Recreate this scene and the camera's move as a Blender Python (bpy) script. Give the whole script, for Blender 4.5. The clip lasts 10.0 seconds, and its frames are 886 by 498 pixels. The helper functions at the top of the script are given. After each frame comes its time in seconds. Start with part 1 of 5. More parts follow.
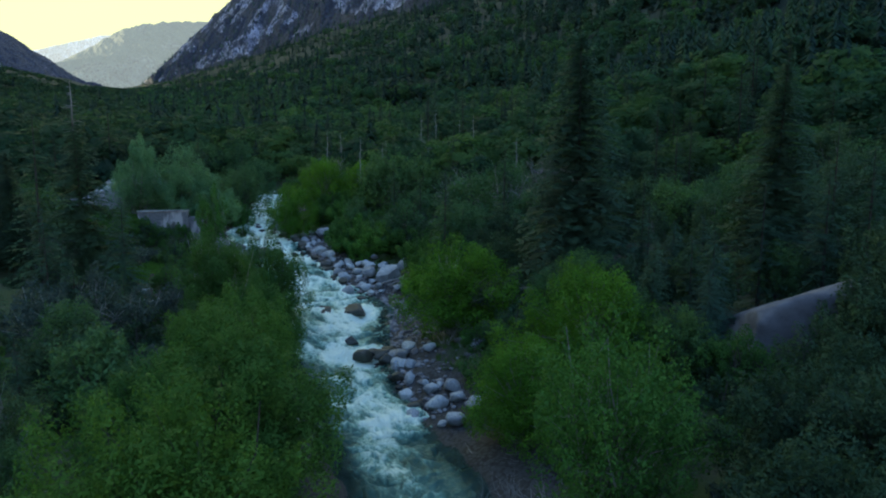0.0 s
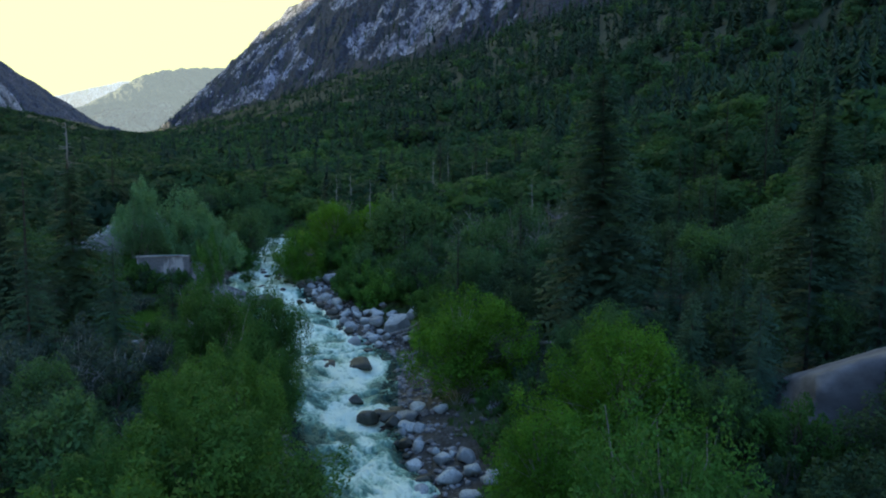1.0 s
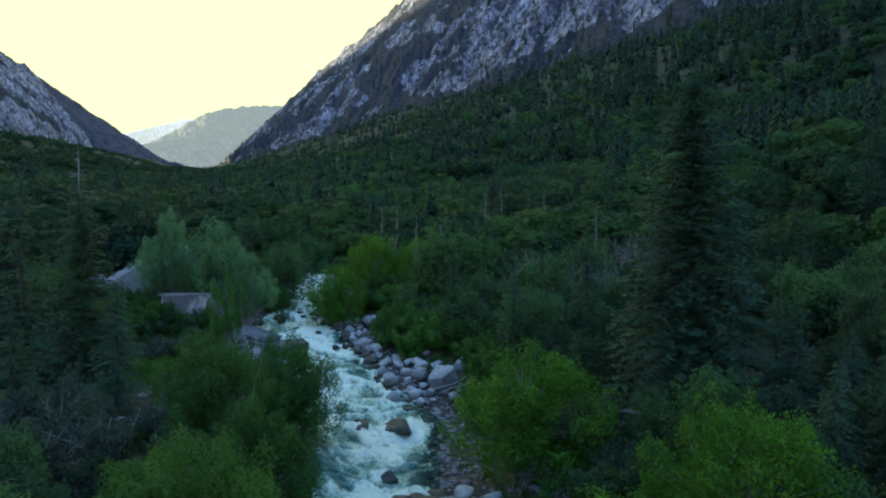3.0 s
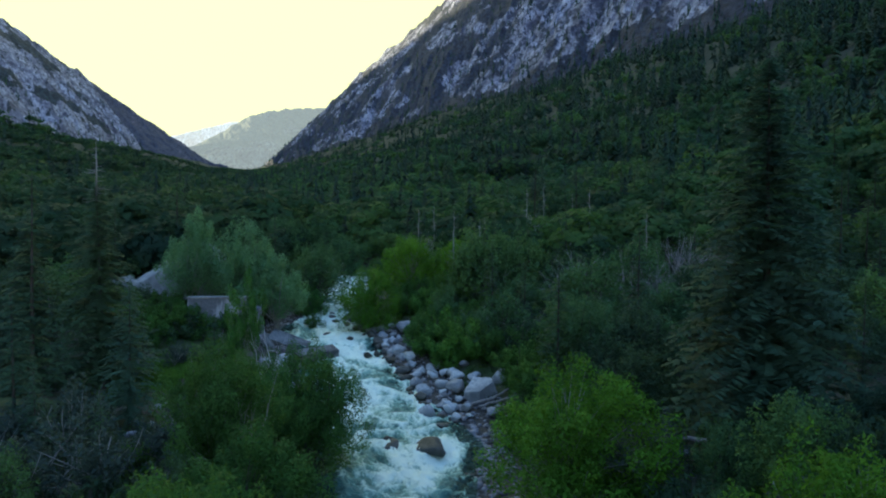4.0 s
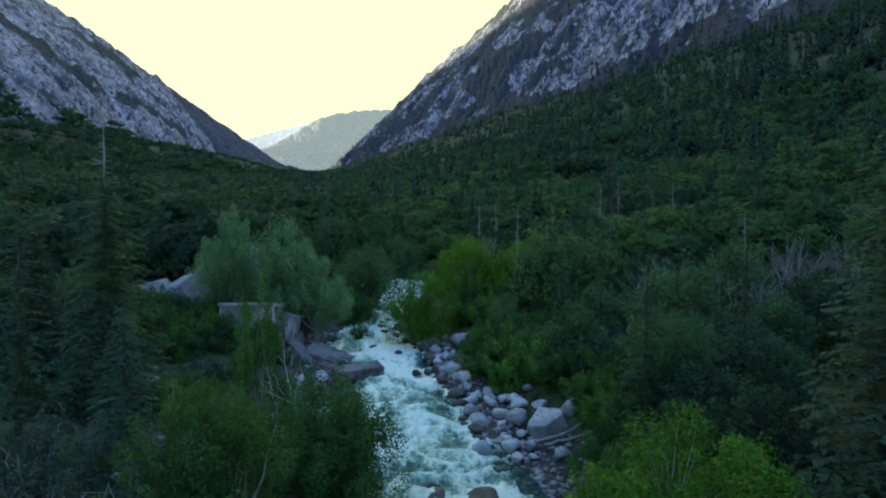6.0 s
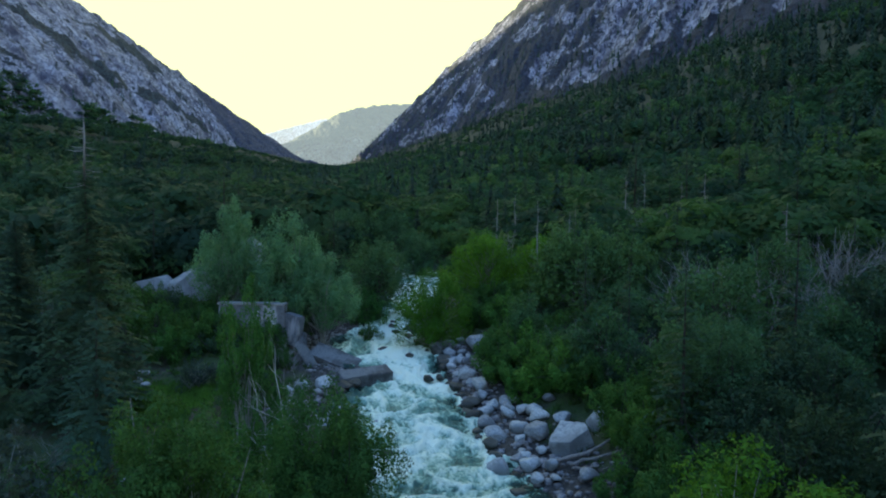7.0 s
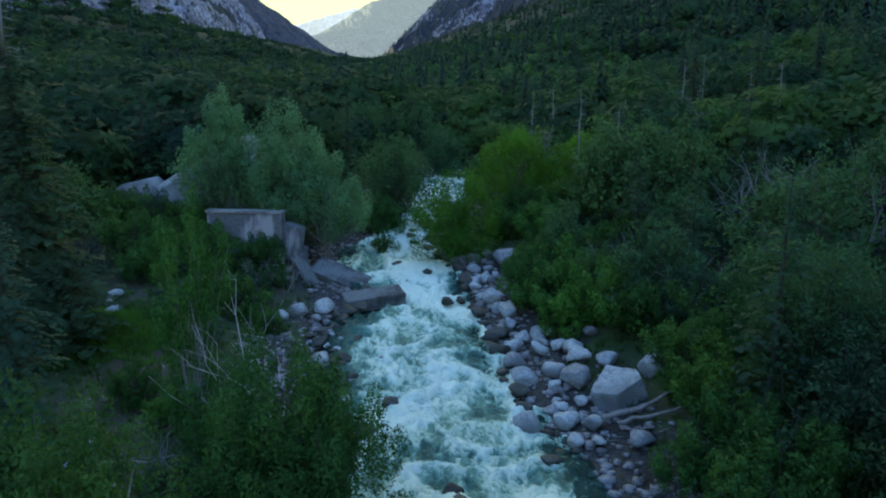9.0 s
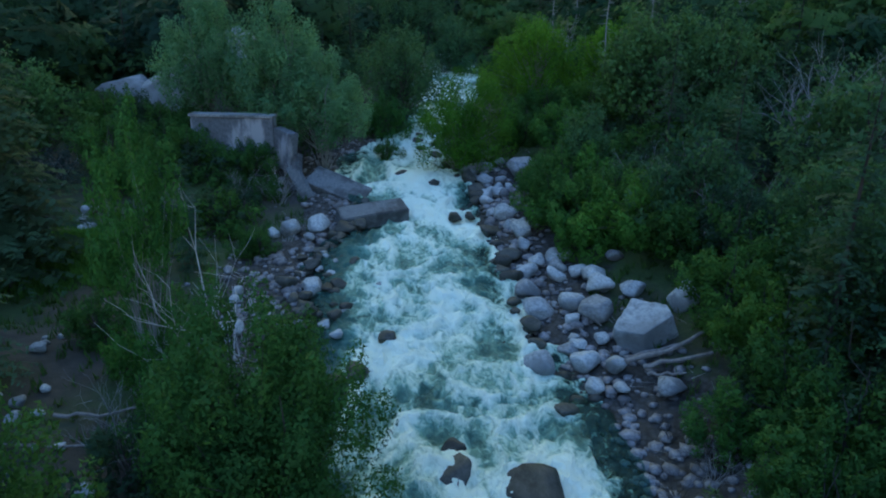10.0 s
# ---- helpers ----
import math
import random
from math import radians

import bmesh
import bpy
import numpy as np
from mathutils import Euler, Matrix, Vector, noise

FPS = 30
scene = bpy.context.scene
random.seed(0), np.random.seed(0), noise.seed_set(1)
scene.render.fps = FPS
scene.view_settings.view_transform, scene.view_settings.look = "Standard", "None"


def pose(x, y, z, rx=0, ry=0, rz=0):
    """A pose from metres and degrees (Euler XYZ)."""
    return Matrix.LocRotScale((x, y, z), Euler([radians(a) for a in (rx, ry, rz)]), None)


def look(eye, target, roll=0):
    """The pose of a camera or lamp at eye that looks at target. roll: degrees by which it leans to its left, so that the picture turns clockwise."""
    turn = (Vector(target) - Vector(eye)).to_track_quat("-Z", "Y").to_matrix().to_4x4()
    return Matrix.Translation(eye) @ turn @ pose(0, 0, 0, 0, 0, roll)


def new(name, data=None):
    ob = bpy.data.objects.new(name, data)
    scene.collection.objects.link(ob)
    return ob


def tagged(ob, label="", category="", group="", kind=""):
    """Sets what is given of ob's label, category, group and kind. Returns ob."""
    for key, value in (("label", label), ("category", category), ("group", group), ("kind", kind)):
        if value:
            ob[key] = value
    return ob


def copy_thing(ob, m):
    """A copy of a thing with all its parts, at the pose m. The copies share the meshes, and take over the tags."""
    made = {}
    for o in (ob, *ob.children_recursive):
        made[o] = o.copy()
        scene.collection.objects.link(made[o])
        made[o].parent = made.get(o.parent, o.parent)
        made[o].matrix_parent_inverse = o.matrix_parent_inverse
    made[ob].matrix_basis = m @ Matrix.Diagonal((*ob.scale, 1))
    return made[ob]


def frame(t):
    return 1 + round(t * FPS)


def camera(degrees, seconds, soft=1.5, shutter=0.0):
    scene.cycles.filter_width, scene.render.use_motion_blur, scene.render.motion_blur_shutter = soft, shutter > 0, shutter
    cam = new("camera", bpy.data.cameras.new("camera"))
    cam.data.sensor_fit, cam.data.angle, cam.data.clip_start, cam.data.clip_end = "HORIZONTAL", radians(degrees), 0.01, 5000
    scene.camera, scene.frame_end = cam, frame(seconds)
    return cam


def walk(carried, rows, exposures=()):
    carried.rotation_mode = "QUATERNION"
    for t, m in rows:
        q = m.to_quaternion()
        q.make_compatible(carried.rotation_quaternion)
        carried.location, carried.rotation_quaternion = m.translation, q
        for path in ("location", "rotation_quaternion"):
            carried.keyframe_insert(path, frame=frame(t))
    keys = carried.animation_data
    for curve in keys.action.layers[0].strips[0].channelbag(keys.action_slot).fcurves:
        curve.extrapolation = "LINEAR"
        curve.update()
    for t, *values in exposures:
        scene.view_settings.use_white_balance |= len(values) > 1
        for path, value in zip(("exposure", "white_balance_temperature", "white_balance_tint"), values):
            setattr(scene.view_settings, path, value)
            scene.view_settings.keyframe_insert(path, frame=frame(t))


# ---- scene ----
cam = camera(65.0, 10.0, soft=2.0)
METRES, EYE, TILT, LEAN, TURN = 45.0, 15.8, -8.5, 0.0, 0.0
ROWS = [
    (0.0, 0.0, 0.0, 0.0, -0.0, 0.0, 0.0),
    (0.5, -0.0005, 0.0453, 0.0072, 0.44, 1.79, -0.07),
    (1.0, -0.0014, 0.0917, 0.0138, 0.98, 3.46, -0.14),
    (1.5, -0.0028, 0.1391, 0.0203, 1.62, 4.83, -0.3),
    (2.0, -0.0046, 0.1871, 0.0271, 2.46, 5.71, -0.46),
    (3.5, -0.0101, 0.3353, 0.046, 6.82, 6.3, -1.32),
    (4.0, -0.0136, 0.3852, 0.0525, 8.44, 6.3, -1.63),
    (4.5, -0.0179, 0.4349, 0.0594, 9.96, 6.28, -1.9),
    (5.0, -0.0231, 0.4847, 0.0655, 11.41, 6.28, -2.15),
    (5.5, -0.0284, 0.5344, 0.0724, 12.74, 6.25, -2.35),
    (7.0, -0.0494, 0.6838, 0.0926, 15.39, 5.63, -2.74),
    (7.5, -0.0578, 0.7333, 0.0988, 16.1, 4.61, -2.82),
    (8.0, -0.0672, 0.7839, 0.1056, 16.81, 2.8, -2.93),
    (8.5, -0.0768, 0.8329, 0.1121, 17.51, 0.25, -3.0),
    (9.0, -0.0871, 0.8821, 0.118, 18.19, -3.04, -3.06),
    (9.5, -0.0981, 0.9318, 0.1244, 18.85, -7.09, -3.17),
    (10.0, -0.1085, 0.983, 0.1309, 19.52, -11.56, -3.1),
]
walk(cam, [(t, pose(0, 0, EYE, TILT, LEAN, TURN) @ pose(METRES * x, METRES * y, METRES * z, 90 + pitch, roll, yaw)) for t, x, y, z, yaw, pitch, roll in ROWS],
     [(0.0, 2.9, 5350, 6), (3.5, 3.0, 5350, 6), (8.0, 3.0, 5250, 6), (10.0, 3.0, 5050, 6)])

# ---- daylight: a low sun behind the canyon wall, the floor in open shade ----
AXIS = radians(24.5)          # the canyon's axis, to the left of the first heading
SUN_HIGH, SUN_SIDE = radians(8.0), radians(42.0)   # elevation; to the left of the axis
world = bpy.data.worlds.new("dusk_sky")
scene.world = world
world.use_nodes = True
wn = world.node_tree
sky = wn.nodes.new("ShaderNodeTexSky")
sky.sky_type = "NISHITA"
sky.sun_disc = False
sky.sun_elevation = SUN_HIGH
sky.sun_rotation = -(AXIS + SUN_SIDE)
sky.altitude = 1800
sky.air_density, sky.dust_density, sky.ozone_density = 3.5, 1.0, 3.4
blue_fill = wn.nodes.new("ShaderNodeMix")     # even blue added to the sky, cools the ambient light
blue_fill.data_type, blue_fill.blend_type = "RGBA", "ADD"
blue_fill.inputs[0].default_value = 1.0
blue_fill.inputs[7].default_value = (0.075, 0.155, 0.850, 1)
wn.links.new(sky.outputs[0], blue_fill.inputs[6])
# the cream afterglow over the canyon's mouth, fading evenly towards the zenith and the east
heading = wn.nodes.new("ShaderNodeTexCoord")
toward = wn.nodes.new("ShaderNodeVectorMath")
toward.operation = "DOT_PRODUCT"
toward.inputs[1].default_value = Vector((-math.sin(AXIS), math.cos(AXIS), 0.12)).normalized()
wn.links.new(heading.outputs["Generated"], toward.inputs[0])
fade = wn.nodes.new("ShaderNodeMapRange")
fade.interpolation_type = "SMOOTHSTEP"
fade.inputs["From Min"].default_value, fade.inputs["From Max"].default_value = 0.25, 0.86
wn.links.new(toward.outputs["Value"], fade.inputs["Value"])
glow = wn.nodes.new("ShaderNodeMix")
glow.data_type = "RGBA"
glow.inputs[7].default_value = (2.6, 2.35, 1.00, 1)
wn.links.new(fade.outputs["Result"], glow.inputs[0])
wn.links.new(blue_fill.outputs[2], glow.inputs[6])
wn.links.new(glow.outputs[2], wn.nodes["Background"].inputs[0])
wn.nodes["Background"].inputs[1].default_value = 0.0717
sun_dir = Vector((-math.sin(AXIS + SUN_SIDE) * math.cos(SUN_HIGH), math.cos(AXIS + SUN_SIDE) * math.cos(SUN_HIGH), math.sin(SUN_HIGH)))
sun = new("sun", bpy.data.lights.new("sun", "SUN"))
sun.data.energy, sun.data.angle, sun.data.color = 1.3, radians(0.6), (1.0, 0.78, 0.42)
sun.matrix_world = look(sun_dir * 900, (0, 0, 0))

# ---- canyon frame: u along the axis, v to its right ----
CA, SA = math.cos(AXIS), math.sin(AXIS)


def to_xy(u, v):
    return -SA * u + CA * v, CA * u + SA * v


def to_uv(x, y):
    return -x * SA + y * CA, x * CA + y * SA


def curve_table(us, vs, soft):
    """A piecewise line through the knots, rounded over that many metres."""
    grid = np.arange(-700.0, 5000.0, 0.5)
    val = np.interp(grid, us, vs)
    near = (grid > -50) & (grid < 400)
    k = max(3, int(soft / 0.5)) | 1
    sm = np.convolve(np.pad(val, k // 2, mode="edge"), np.ones(k) / k, "valid")
    sm = np.convolve(np.pad(sm, k // 2, mode="edge"), np.ones(k) / k, "valid")
    return lambda u: np.interp(u, grid, sm)


bed_rise = curve_table([-700, 0, 36, 62, 70, 83, 93, 126, 5000], [-28, -1.0, 0, 0.5, 1.2, 2.7, 3.6, 6.6, 386.0], 5)
edge_left = curve_table([-700, 20, 30, 41, 47, 55, 62, 70, 75, 79, 81.5, 83, 88, 94, 100, 106, 115, 121, 130, 145, 200, 400, 5000],
                        [2, 8, 8.6, 9.5, 10.0, 10.6, 10.3, 10.2, 9.9, 10.0, 12.6, 13.4, 11.3, 10.6, 13.6, 16.2, 16.4, 17.0, 18.4, 20, 18, 16, 16], 2)
edge_right = curve_table([-700, 20, 27, 34.6, 41, 47, 52, 56, 60, 66, 70, 75, 83, 88, 94, 100, 106, 115, 121, 130, 145, 200, 400, 5000],
                         [8, 13.6, 14.3, 15.1, 15.5, 16.8, 18.5, 20.0, 21.8, 21.9, 20.4, 20.2, 19.9, 20.2, 18.9, 18.4, 20.4, 23.3, 25.3, 25.8, 25, 23, 21, 21], 2)


# ---- noise on arrays ----
def lattice(i, j, k, seed):
    h = (i.astype(np.int64) * 374761393 + j.astype(np.int64) * 668265263 + k.astype(np.int64) * 2147483647 + seed * 974711) & 0xFFFFFFFF
    h = ((h ^ (h >> 13)) * 1274126177) & 0xFFFFFFFF
    h = ((h ^ (h >> 16)) * 2246822519) & 0xFFFFFFFF
    return ((h ^ (h >> 15)) & 0xFFFF) / 32767.5 - 1.0


def value_noise(x, y, z=None, seed=0):
    x = np.asarray(x, float)
    y = np.asarray(y, float)
    z = np.zeros_like(x) if z is None else np.asarray(z, float)
    i, j, k = np.floor(x), np.floor(y), np.floor(z)
    fx, fy, fz = x - i, y - j, z - k
    fx, fy, fz = (f * f * f * (f * (f * 6 - 15) + 10) for f in (fx, fy, fz))
    out = 0
    for a in (0, 1):
        for b in (0, 1):
            for c in (0, 1):
                w = (fx if a else 1 - fx) * (fy if b else 1 - fy) * (fz if c else 1 - fz)
                out = out + w * lattice(i + a, j + b, k + c, seed)
    return out


def fbm(x, y, z=None, octaves=4, seed=0, gain=0.5):
    x = np.asarray(x, float)
    y = np.asarray(y, float)
    z = np.zeros_like(x) if z is None else np.asarray(z, float)
    total, amp = 0, 1.0
    for o in range(octaves):
        total = total + amp * value_noise(x, y, z, seed + o * 17)
        x, y, z, amp = x * 2.03 + 11.3, y * 2.03 + 5.7, z * 2.03 + 3.1, amp * gain
    return total


# ---- mesh helpers ----
def mesh_from(name, verts, faces, material, smooth=False):
    verts = np.asarray(verts, np.float32).reshape(-1, 3)
    faces = np.asarray(faces, np.int32)
    n = faces.shape[1]
    me = bpy.data.meshes.new(name)
    me.vertices.add(len(verts))
    me.vertices.foreach_set("co", verts.ravel())
    me.loops.add(faces.size)
    me.loops.foreach_set("vertex_index", faces.ravel())
    me.polygons.add(len(faces))
    me.polygons.foreach_set("loop_start", np.arange(0, faces.size, n, dtype=np.int32))
    me.polygons.foreach_set("use_smooth", np.full(len(faces), smooth))
    me.update(calc_edges=True)
    if material:
        me.materials.append(material)
    return me


def leafy_mesh(name, verts, faces, normals, material):
    """Leaf blades shaded along the round of the crown that they belong to."""
    V, F, N = np.asarray(verts, float), np.asarray(faces), np.asarray(normals, float)
    flat = np.cross(V[F[:, 1]] - V[F[:, 0]], V[F[:, 2]] - V[F[:, 0]])
    away = (flat * N[F[:, 0]]).sum(1) < 0
    F = np.where(away[:, None], F[:, ::-1], F)
    me = mesh_from(name, V, F, material, True)
    N = N / (np.linalg.norm(N, axis=1, keepdims=True) + 1e-9)
    me.normals_split_custom_set_from_vertices(N.astype(np.float32))
    return me


def child(name, me, parent, label=""):
    ob = new(name, me)
    ob.parent = parent
    return tagged(ob, label) if label else ob


def grid_faces(nr, nc):
    i = np.arange(nr - 1)[:, None] * nc + np.arange(nc - 1)[None, :]
    return np.stack([i, i + 1, i + nc + 1, i + nc], -1).reshape(-1, 4)


def tube(points, radii, sides=6):
    """Verts and quads of a tapered round limb through the points."""
    P = np.asarray(points, float)
    T = np.gradient(P, axis=0)
    T /= np.linalg.norm(T, axis=1, keepdims=True) + 1e-9
    ref = np.where(np.abs(T[:, 2:3]) > 0.9, np.array([[1.0, 0, 0]]), np.array([[0, 0, 1.0]]))
    A = np.cross(T, ref)
    A /= np.linalg.norm(A, axis=1, keepdims=True) + 1e-9
    B = np.cross(T, A)
    an = np.arange(sides) * 2 * math.pi / sides
    ring = A[:, None] * np.cos(an)[None, :, None] + B[:, None] * np.sin(an)[None, :, None]
    V = P[:, None] + ring * np.asarray(radii)[:, None, None]
    n = len(P)
    f = []
    for r in range(n - 1):
        for s in range(sides):
            f.append((r * sides + s, r * sides + (s + 1) % sides, (r + 1) * sides + (s + 1) % sides, (r + 1) * sides + s))
    return V.reshape(-1, 3), np.array(f)


def join(parts):
    vs, fs, off = [], [], 0
    for v, f in parts:
        vs.append(v)
        fs.append(f + off)
        off += len(v)
    return np.concatenate(vs), np.concatenate(fs)


def fuse(limbs):
    """Join limbs into one body: each grows out of the nearest point of those before it."""
    V, F, nxt = [], [], []
    for v, f in limbs:
        off = sum(len(q) for q in V)
        ring = np.arange(len(v)) + off
        ring[f[:, 0]] = f[:, 1] + off
        ring[f[:, 3]] = f[:, 2] + off
        if V:
            near = int(np.argmin(((np.concatenate(V) - v[0]) ** 2).sum(1)))
            F.append(np.array([[off, ring[0], nxt[near], near]]))
        V.append(np.asarray(v, float))
        F.append(f + off)
        nxt += list(ring)
    return np.concatenate(V), np.concatenate(F)


# ---- materials ----
def material(name):
    m = bpy.data.materials.new(name)
    m.use_nodes = True
    nt = m.node_tree
    return m, nt, nt.nodes["Principled BSDF"]


def node(nt, kind, **values):
    n = nt.nodes.new(kind)
    for key, v in values.items():
        n.inputs[key.replace("_", " ")].default_value = v
    return n


def noise_of(nt, scale, detail=4.0, rough=0.55, stretch=None, coord="Object"):
    tc = nt.nodes.new("ShaderNodeTexCoord")
    n = node(nt, "ShaderNodeTexNoise", Scale=scale, Detail=detail, Roughness=rough)
    if stretch:
        mp = nt.nodes.new("ShaderNodeMapping")
        mp.inputs["Rotation"].default_value = stretch[1]
        mp.inputs["Scale"].default_value = stretch[0]
        nt.links.new(tc.outputs[coord], mp.inputs[0])
        nt.links.new(mp.outputs[0], n.inputs["Vector"])
    else:
        nt.links.new(tc.outputs[coord], n.inputs["Vector"])
    return n.outputs["Fac"]


def ramp(nt, fac, stops):
    r = nt.nodes.new("ShaderNodeValToRGB")
    el = r.color_ramp.elements
    while len(el) < len(stops):
        el.new(0.5)
    for e, (p, c) in zip(el, stops):
        e.position, e.color = p, (*c, 1) if len(c) == 3 else c
    nt.links.new(fac, r.inputs[0])
    return r.outputs[0]


def blend(nt, fac, a, b, mode="MIX"):
    n = nt.nodes.new("ShaderNodeMix")
    n.data_type, n.blend_type = "RGBA", mode
    for sock, v in ((n.inputs[0], fac), (n.inputs[6], a), (n.inputs[7], b)):
        if isinstance(v, (float, int)):
            sock.default_value = v
        elif isinstance(v, tuple):
            sock.default_value = (*v, 1)
        else:
            nt.links.new(v, sock)
    return n.outputs[2]


def maths(nt, op, a, b=0.0):
    n = nt.nodes.new("ShaderNodeMath")
    n.operation = op
    for sock, v in ((n.inputs[0], a), (n.inputs[1], b)):
        if isinstance(v, (float, int)):
            sock.default_value = v
        else:
            nt.links.new(v, sock)
    return n.outputs[0]


def bump(nt, bsdf, height, strength, distance):
    b = nt.nodes.new("ShaderNodeBump")
    b.inputs["Strength"].default_value, b.inputs["Distance"].default_value = strength, distance
    nt.links.new(height, b.inputs["Height"])
    nt.links.new(b.outputs[0], bsdf.inputs["Normal"])


def foliage(name, dark, mid, light, through_light=0.42, patch=0.35, cut=0.0, by_tree=False, vary=True):
    """Leaves: tint by leaf, by plant and by patch, with light passing through them."""
    m, nt, bs = material(name)
    geo = nt.nodes.new("ShaderNodeNewGeometry")
    info = nt.nodes.new("ShaderNodeObjectInfo")
    leafy = ramp(nt, geo.outputs["Random Per Island"], [(0.0, dark), (0.5, mid), (1.0, light)])
    broad = ramp(nt, noise_of(nt, patch, 3.0), [(0.3, (0.66, 0.70, 0.78)), (0.7, (1.25, 1.2, 1.05))])
    col = blend(nt, 1.0, leafy, broad, "MULTIPLY")
    which = info.outputs["Random"]
    if by_tree:
        tree = nt.nodes.new("ShaderNodeAttribute")
        tree.attribute_name = "tree"
        which = tree.outputs["Fac"]
    plant = ramp(nt, which, [(0.0, (0.80, 0.84, 0.88)), (0.35, (0.92, 0.95, 1.0)), (0.7, (1.06, 1.04, 0.97)), (1.0, (1.20, 1.16, 0.90))])
    if by_tree:
        plant = ramp(nt, which, [(0.0, (0.55, 0.62, 0.78)), (0.4, (0.90, 0.95, 1.0)), (0.75, (1.15, 1.12, 0.90)), (1.0, (1.50, 1.40, 0.85))])
    if vary:
        col = blend(nt, 1.0, col, plant, "MULTIPLY")
    nt.links.new(col, bs.inputs["Base Color"])
    bs.inputs["Roughness"].default_value = 0.55
    bs.inputs["Specular IOR Level"].default_value = 0.12
    tr = nt.nodes.new("ShaderNodeBsdfTranslucent")
    nt.links.new(col, tr.inputs[0])
    mx = nt.nodes.new("ShaderNodeMixShader")
    mx.inputs[0].default_value = through_light
    nt.links.new(bs.outputs[0], mx.inputs[1])
    nt.links.new(tr.outputs[0], mx.inputs[2])
    out = mx.outputs[0]
    if cut:
        # a blade stands for a sprig: gaps between its leaflets
        gaps = maths(nt, "GREATER_THAN", noise_of(nt, cut, 3.0, 0.6), 0.55)
        sprig = nt.nodes.new("ShaderNodeMixShader")
        nt.links.new(gaps, sprig.inputs[0])
        nt.links.new(out, sprig.inputs[1])
        nt.links.new(nt.nodes.new("ShaderNodeBsdfTransparent").outputs[0], sprig.inputs[2])
        out = sprig.outputs[0]
    nt.links.new(out, nt.nodes["Material Output"].inputs["Surface"])
    return m


def bark(name, dark, light):
    m, nt, bs = material(name)
    f = noise_of(nt, 6.0, 6.0, 0.65, ((1, 1, 0.18), (0, 0, 0)))
    nt.links.new(ramp(nt, f, [(0.3, dark), (0.7, light)]), bs.inputs["Base Color"])
    bs.inputs["Roughness"].default_value = 0.9
    bump(nt, bs, f, 0.6, 0.03)
    return m


def stone(name, dark, light, stain, grain=9.0, size=0.6):
    """Granite: speckle, broad weathering and dark stains."""
    m, nt, bs = material(name)
    info = nt.nodes.new("ShaderNodeObjectInfo")
    fine = noise_of(nt, grain, 8.0, 0.7)
    broad = noise_of(nt, size, 5.0, 0.6)
    col = ramp(nt, fine, [(0.34, dark), (0.6, light)])
    col = blend(nt, ramp(nt, broad, [(0.46, (0, 0, 0)), (0.62, (0.85, 0.85, 0.85))]), col, stain)
    tint = ramp(nt, info.outputs["Random"], [(0.0, (0.62, 0.60, 0.60)), (0.5, (0.95, 0.95, 0.96)), (1.0, (1.18, 1.16, 1.13))])
    nt.links.new(blend(nt, 1.0, col, tint, "MULTIPLY"), bs.inputs["Base Color"])
    bs.inputs["Roughness"].default_value = 0.8
    bump(nt, bs, fine, 0.35, 0.03)
    return m




def tints(r, g, b, spread_by=0.18):
    return tuple(tuple(c * f for c in (r, g, b)) for f in (1 - spread_by, 1.0, 1 + 1.2 * spread_by))


ALDER_TINT, GREY_TINT, SCRUB_TINT, LIME_TINT = tints(0.096, 0.190, 0.078), tints(0.172, 0.325, 0.150), tints(0.062, 0.115, 0.060), tints(0.108, 0.240, 0.024)
ALDER = foliage("alder_leaves", *tints(0.084, 0.182, 0.042), 0.50, 0.35)
# the alder tint darkened a little in place of shade
DEEP = foliage("shaded_alder_leaves", *tints(0.078, 0.168, 0.042), 0.50, 0.35)
LIME = foliage("lime_green_leaves", *LIME_TINT, 0.5, 0.35)
FRESH = foliage("fresh_willow_leaves", *tints(0.088, 0.206, 0.044), 0.48, 0.35)
GREY_SPRIG = foliage("cottonwood_leaves", *GREY_TINT, 0.50, 0.35, 0.0, False, False)
DULL_SPRIG = foliage("grey_cottonwood_leaves", *tints(0.088, 0.155, 0.078), 0.50, 0.35)
ALDER_SPRIG = foliage("maple_leaves", *ALDER_TINT, 0.50, 0.35)
SAGE = foliage("sage_willow_leaves", *tints(0.074, 0.112, 0.098), 0.50, 0.35)
SCRUB = foliage("scrub_leaves", *SCRUB_TINT, 0.50, 0.35)
LAWN = foliage("clearing_grass_blades", *tints(0.100, 0.215, 0.040))
GRASS = foliage("bank_grass_blades", *tints(0.060, 0.120, 0.030))
SCRUB_SPRIG = foliage("scrub_oak_leaves", *SCRUB_TINT, 0.50, 0.35)
NEEDLE = foliage("spruce_needles", *tints(0.068, 0.130, 0.080), 0.40, 0.35, 15.0)
PALE_NEEDLE = foliage("young_spruce_needles", *tints(0.070, 0.135, 0.090), 0.25, 0.35, 11.0)
WOODS = foliage("far_woods_leaves", *tints(0.064, 0.138, 0.060, 0.05), 0.5, 0.03, 4.5, True)
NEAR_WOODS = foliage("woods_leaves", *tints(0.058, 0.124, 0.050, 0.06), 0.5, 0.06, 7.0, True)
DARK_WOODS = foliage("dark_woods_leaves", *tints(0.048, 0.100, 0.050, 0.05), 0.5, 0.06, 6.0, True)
FIRS = foliage("far_fir_needles", *tints(0.042, 0.085, 0.060, 0.08), 0.40, 0.03, 0.0, True)
TWIGS = bark("bare_grey_twigs", (0.17, 0.175, 0.175), (0.36, 0.37, 0.37))
